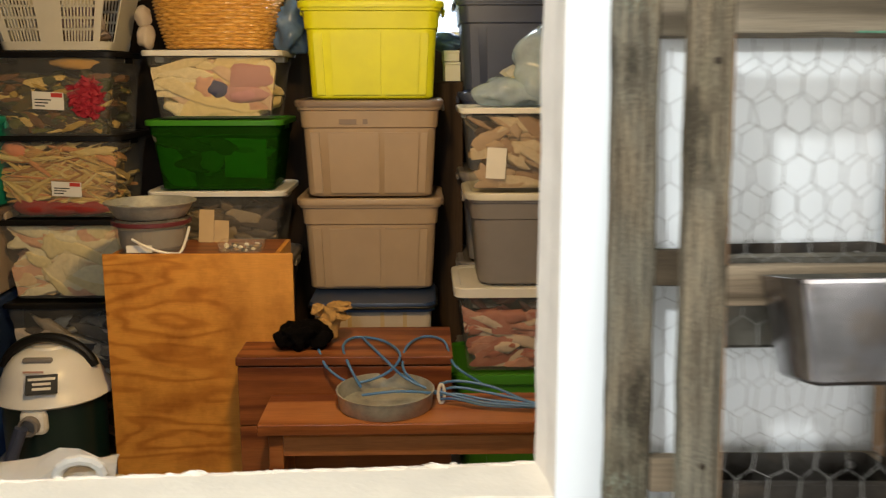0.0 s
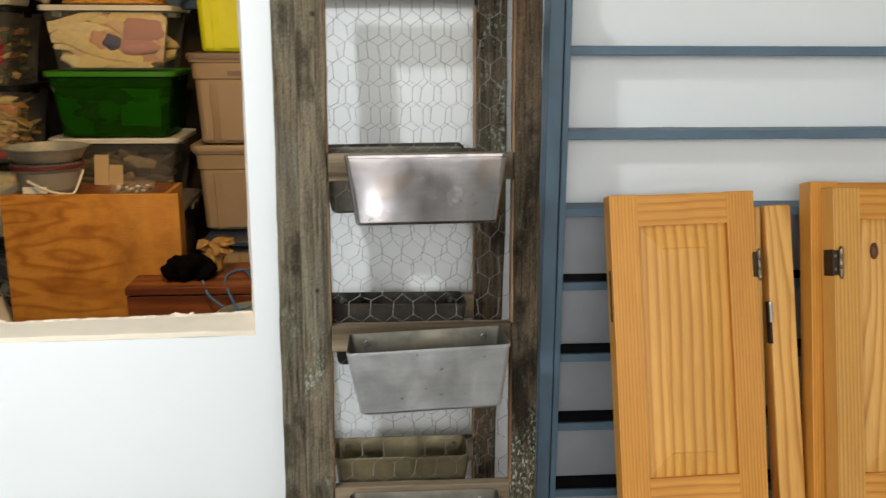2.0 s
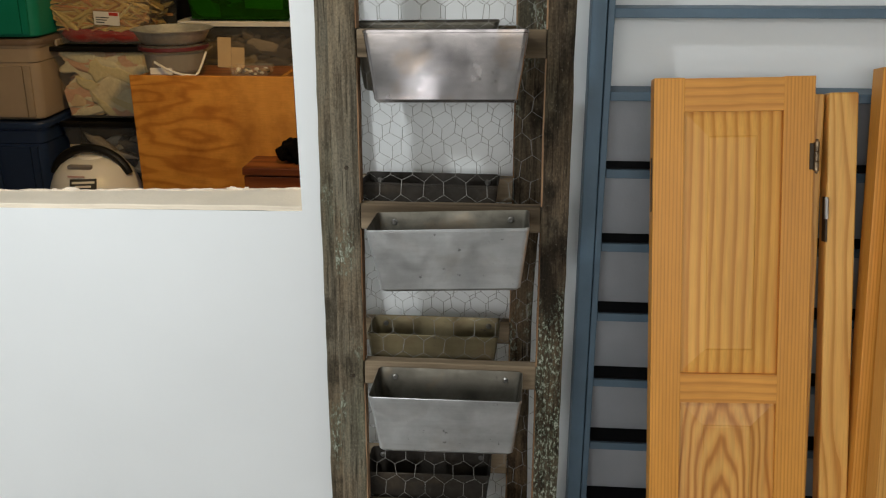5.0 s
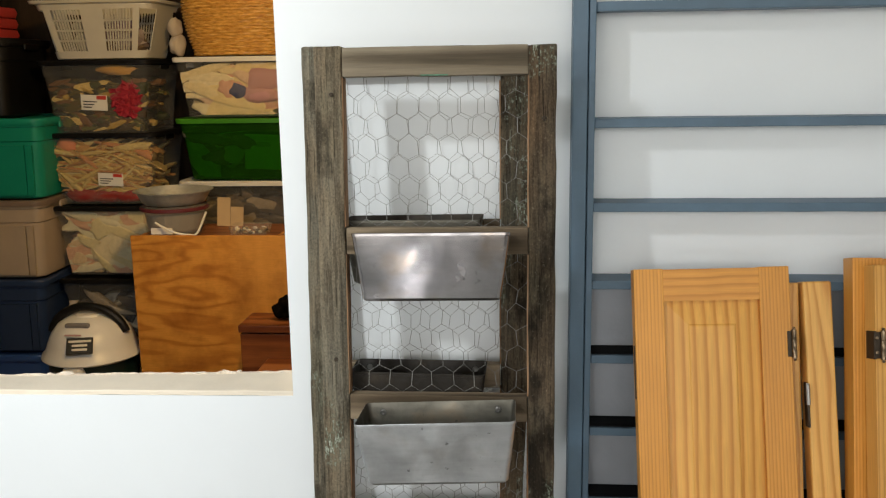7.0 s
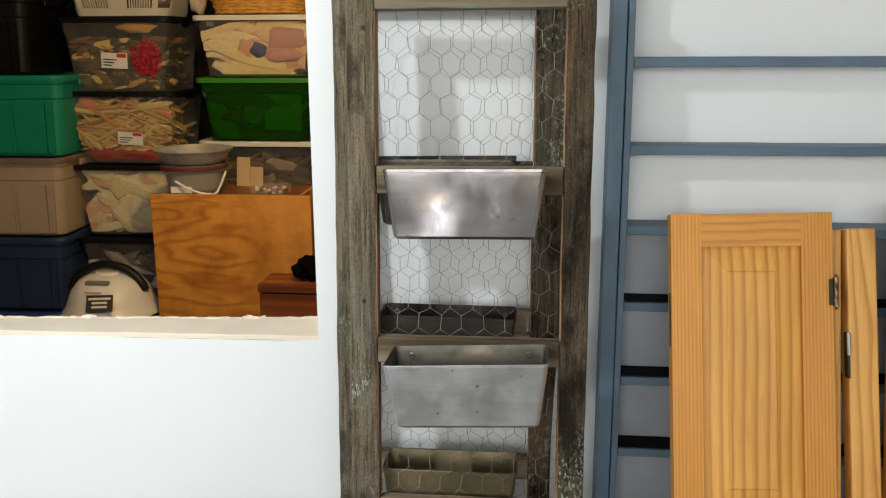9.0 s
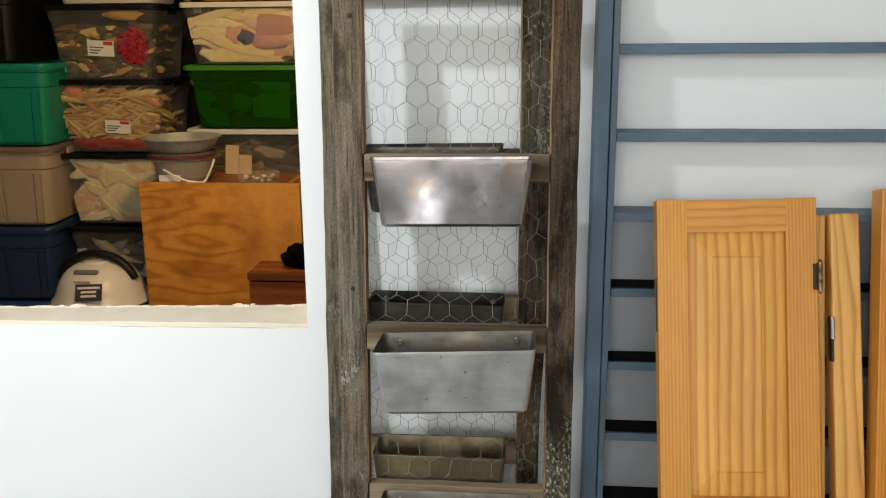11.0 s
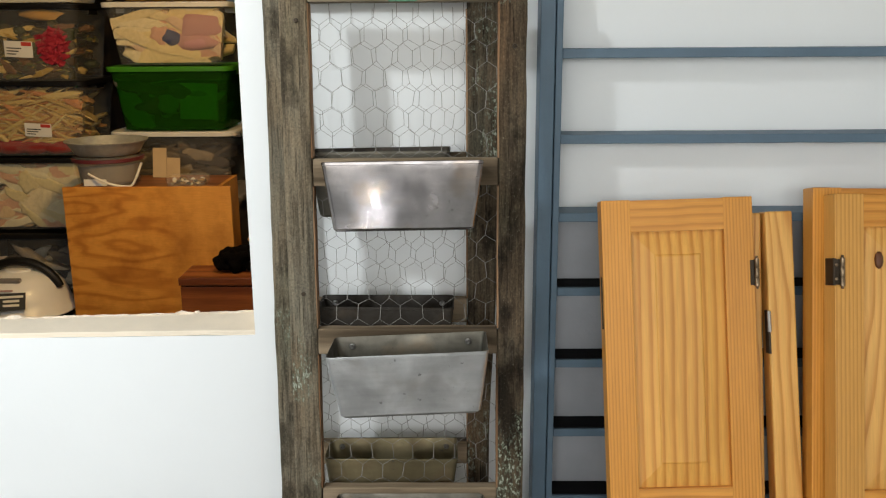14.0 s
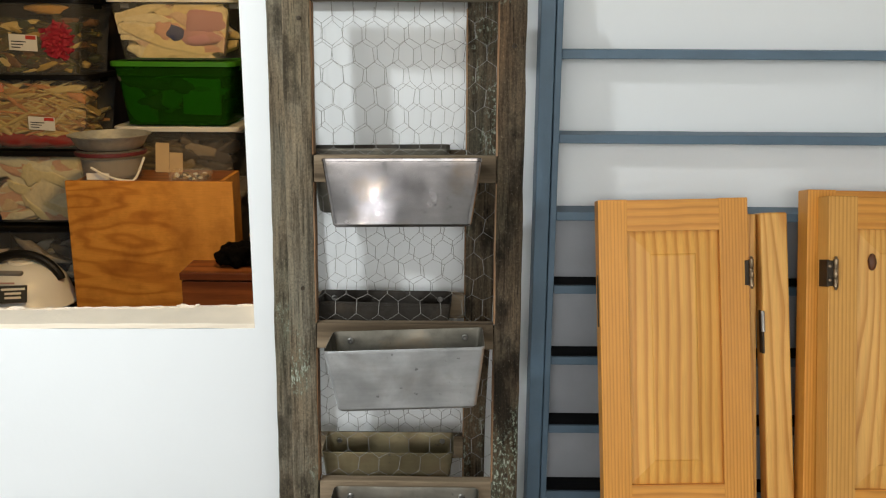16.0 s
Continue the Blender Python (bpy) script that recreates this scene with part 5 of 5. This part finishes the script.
for q, (dx, dy, dz, sx, sz) in enumerate(((0, 0, 0.05, 0.062, 0.05), (0.05, 0.02, 0.042, 0.055, 0.038), (-0.045, 0.01, 0.04, 0.04, 0.036))):
    lump(bm, (dx, dy, dz), (sx, 0.06, sz), 3.3 + q, 0.7, 4)
ob = part("black_cloth", bm, FUR)
ob.matrix_world = pose(-0.285, 2.95, 0.683)
tagged(smooth(ob, 70), "crumpled black cloth lying on the trunk", "cloth")
bm = bmesh.new()
for q, (dx, dz, sx, sz) in enumerate(((0, 0.05, 0.04, 0.05), (0.02, 0.1, 0.035, 0.035), (0.05, 0.125, 0.04, 0.016), (-0.03, 0.115, 0.022, 0.022), (0.05, 0.09, 0.03, 0.015))):
    lump(bm, (dx, 0, dz), (sx, 0.035, sz), 1.3 + 2.1 * q, 0.6, 3)
ob = part("leather_glove", bm, TAN_CLOTH)
ob.matrix_world = pose(-0.205, 3.03, 0.684)
tagged(smooth(ob, 70), "crumpled tan leather work glove on the trunk", "glove")
# bag on the right-hand column
bm = bmesh.new()
lump(bm, (0.12, 0, 0.15), (0.22, 0.15, 0.19), 8.1, 0.3, 5)
lump(bm, (-0.1, 0, 0.05), (0.15, 0.12, 0.06), 2.7, 0.4, 4)
for v in bm.verts:
    fold_depth = abs(noise.noise(v.co * 9 + Vector((0, 0, 3)))) * 0.03 + abs(noise.noise(v.co * 31)) * 0.006
    v.co -= Vector((v.co.x - 0.05, v.co.y, v.co.z - 0.1)).normalized() * fold_depth
    v.co.z = max(v.co.z, 0.0)
ob = part("plastic_bag", bm, BAGP)
ob.matrix_world = pose(0.58, 3.6, 1.491)
tagged(smooth(ob, 50), "pale blue-grey plastic bag of stuffing on a bin", "plastic bag")
bm = bmesh.new()
for q in range(12):
    rr = random.Random(q)
    lump(bm, (rr.uniform(-0.09, 0.1), rr.uniform(-0.05, 0.05), 0.05 + 0.1 * rr.random()), (0.05, 0.04, 0.03), q * 1.9, 0.5)
ob = part("bag_filling", bm, medley("bag_filling", [(0.5, 0.48, 0.4), (0.3, 0.3, 0.2), (0.1, 0.14, 0.16), (0.55, 0.5, 0.3)]))
ob.matrix_world = pose(0.57, 3.6, 1.494)
tagged(ob, "mixed stuffing seen through a plastic bag", "stuffing", kind="stuff")

# ---- shop vacuum ----
VX, VY = -1.203, 3.08
vac = thing("shop_vacuum", pose(VX, VY, 0), "wet and dry vacuum with off-white lid and dark green tank", "vacuum cleaner")
smooth(part("tank", lathe([(0.15, 0.05), (0.165, 0.06), (0.175, 0.3), (0.178, 0.485), (0.16, 0.5)], 40), VAC_TANK, vac), 30)
dome = [(0.165, 0.482), (0.196, 0.485), (0.204, 0.492), (0.199, 0.506), (0.184, 0.522), (0.174, 0.552), (0.158, 0.59), (0.128, 0.628), (0.09, 0.65), (0.06, 0.656), (0.055, 0.664), (0.001, 0.668)]
smooth(part("lid", lathe(dome, 44), VAC_TOP, vac), 40)
part("handle", tube([Vector((0.165 * math.cos(a), -0.02, 0.555 + 0.14 * math.sin(a))) for a in [0.25 + k * (math.pi - 0.5) / 20 for k in range(21)]], 0.018, 10), BLACKP, vac, "black carrying handle")
part("grip_recess", boxes((-0.05, 0.05, -0.125, -0.1, 0.63, 0.648), bev=0.006), GREYP, vac, "grey finger recess")
part("print", boxes((-0.035, 0.035, -0.1575, -0.155, 0.607, 0.614), bev=0.0005), plain("faded_red_print", (0.55, 0.33, 0.30), 0.5), vac, "faint red lettering bar")
port = part("port", boxes((-0.045, 0.045, -0.205, -0.15, 0.395, 0.484), bev=0.02), VAC_TOP, vac)
b = bmesh.new()
add(b, lathe([(0.03, 0.0), (0.034, 0.006), (0.034, 0.03), (0.026, 0.032), (0.026, 0.004)], 24), pose(0, -0.204, 0.44, 90, 0, 0))
part("ring", b, GREYP, port)
part("hose", tube([Vector((-0.02 - 0.12 * s, -0.235 - 0.02 * s, 0.44 - 0.39 * s + 0.03 * math.sin(3 * s))) for s in [k / 16 for k in range(17)]], 0.022, 12), SLATE, vac, "dark ribbed hose")
badge = part("badge", boxes((-0.052, 0.052, -0.003, 0.0, -0.034, 0.034), bev=0.001), INK, vac, "dark badge with pale lettering bars")
badge.matrix_local = pose(0, 0, 0, 0, 0, 11) @ pose(0.0, -0.1775, 0.572, -28, 0, 0)
for q, (u0, u1) in enumerate(((-0.044, 0.044), (-0.03, 0.03), (-0.03, 0.03))):
    part("print", boxes((u0, u1, -0.0042, -0.0032, 0.014 - 0.017 * q, 0.023 - 0.017 * q)), PAPER, badge)
part("mark", boxes((-0.09, 0.09, -0.179, -0.174, 0.25, 0.285)), WHITEP, vac, "pale lettering bars on the tank")

# ---- pieces that stand out in the bins ----


def accent(name, place, label, category, rows, mat, crumple=0.5):
    bm = bmesh.new()
    for q, (dx, dy, dz, sx, sy, sz) in enumerate(rows):
        lump(bm, (dx, dy, dz), (sx, sy, sz), 2.7 * q + place[0], crumple, 2)
    ob = smooth(part(name, bm, mat), 60)
    ob.matrix_world = pose(*place)
    return tagged(ob, label, category)


rr = random.Random(12)
accent("silk_flower", (-1.2, 3.616, 1.43), "crimson silk flower inside a clear bin", "silk flower",
       [(0.062 * math.cos(q * 2.4) * (q / 26) ** 0.5, -0.004 * rr.random(), 0.095 + 0.075 * math.sin(q * 2.4) * (q / 26) ** 0.5, rr.uniform(0.016, 0.026), 0.012, rr.uniform(0.012, 0.02)) for q in range(26)], plain("crimson_silk", (0.33, 0.01, 0.025), 0.7), 1.6)
accent("yarn_ball", (-1.52, 3.637, 1.1), "peach ball of yarn inside a clear bin", "yarn", [(0.0, 0, 0.215, 0.052, 0.03, 0.045)], plain("peach_yarn", (0.62, 0.22, 0.11), 0.9, relief=0.8))
accent("yarn_ball", (-1.52, 3.675, 1.39), "peach ball of yarn inside a clear bin", "yarn", [(0.0, 0, 0.05, 0.035, 0.025, 0.035)], plain("peach_yarn_pale", (0.60, 0.25, 0.13), 0.9, relief=0.8))
accent("folded_cloth", (-1.34, 3.634, 1.04), "dark red folded cloth at the bottom of a bin", "cloth", [(-0.11, 0, 0.04, 0.1, 0.018, 0.034), (0.0, 0, 0.036, 0.11, 0.018, 0.03), (0.1, 0, 0.036, 0.1, 0.018, 0.03)], plain("dark_red_cloth", (0.26, 0.02, 0.015), 0.85, relief=0.6))
accent("rolled_cloth", (-1.28, 3.632, 1.44), "roll of mustard felt inside a clear bin", "cloth", [(0.03, 0, 0.22, 0.09, 0.02, 0.024)], plain("mustard_felt", (0.5, 0.27, 0.06), 0.9))
accent("rolled_cloth", (-0.595, 3.627, 1.44), "mauve folded cloth inside a white-lidded bin", "cloth", [(0.04, 0, 0.17, 0.1, 0.02, 0.055), (0.02, 0, 0.1, 0.09, 0.02, 0.04)], plain("mauve_cloth", (0.46, 0.25, 0.25), 0.9))
accent("rolled_cloth", (-0.715, 3.627, 1.44), "navy folded cloth inside a white-lidded bin", "cloth", [(0.03, 0, 0.115, 0.045, 0.018, 0.035)], plain("navy_cloth", (0.06, 0.07, 0.16), 0.9))

pad = part("paper_pad", boxes((-0.085, 0.085, 0, 0.02, 0, 0.16), bev=0.006), plain("pale_yellow_paper", (0.72, 0.7, 0.42), 0.8))
pad.matrix_world = pose(-0.585, 3.6168, 1.2, 0, 2, 0)
tagged(pad, "pale paper pad standing inside a green bin", "paper pad")
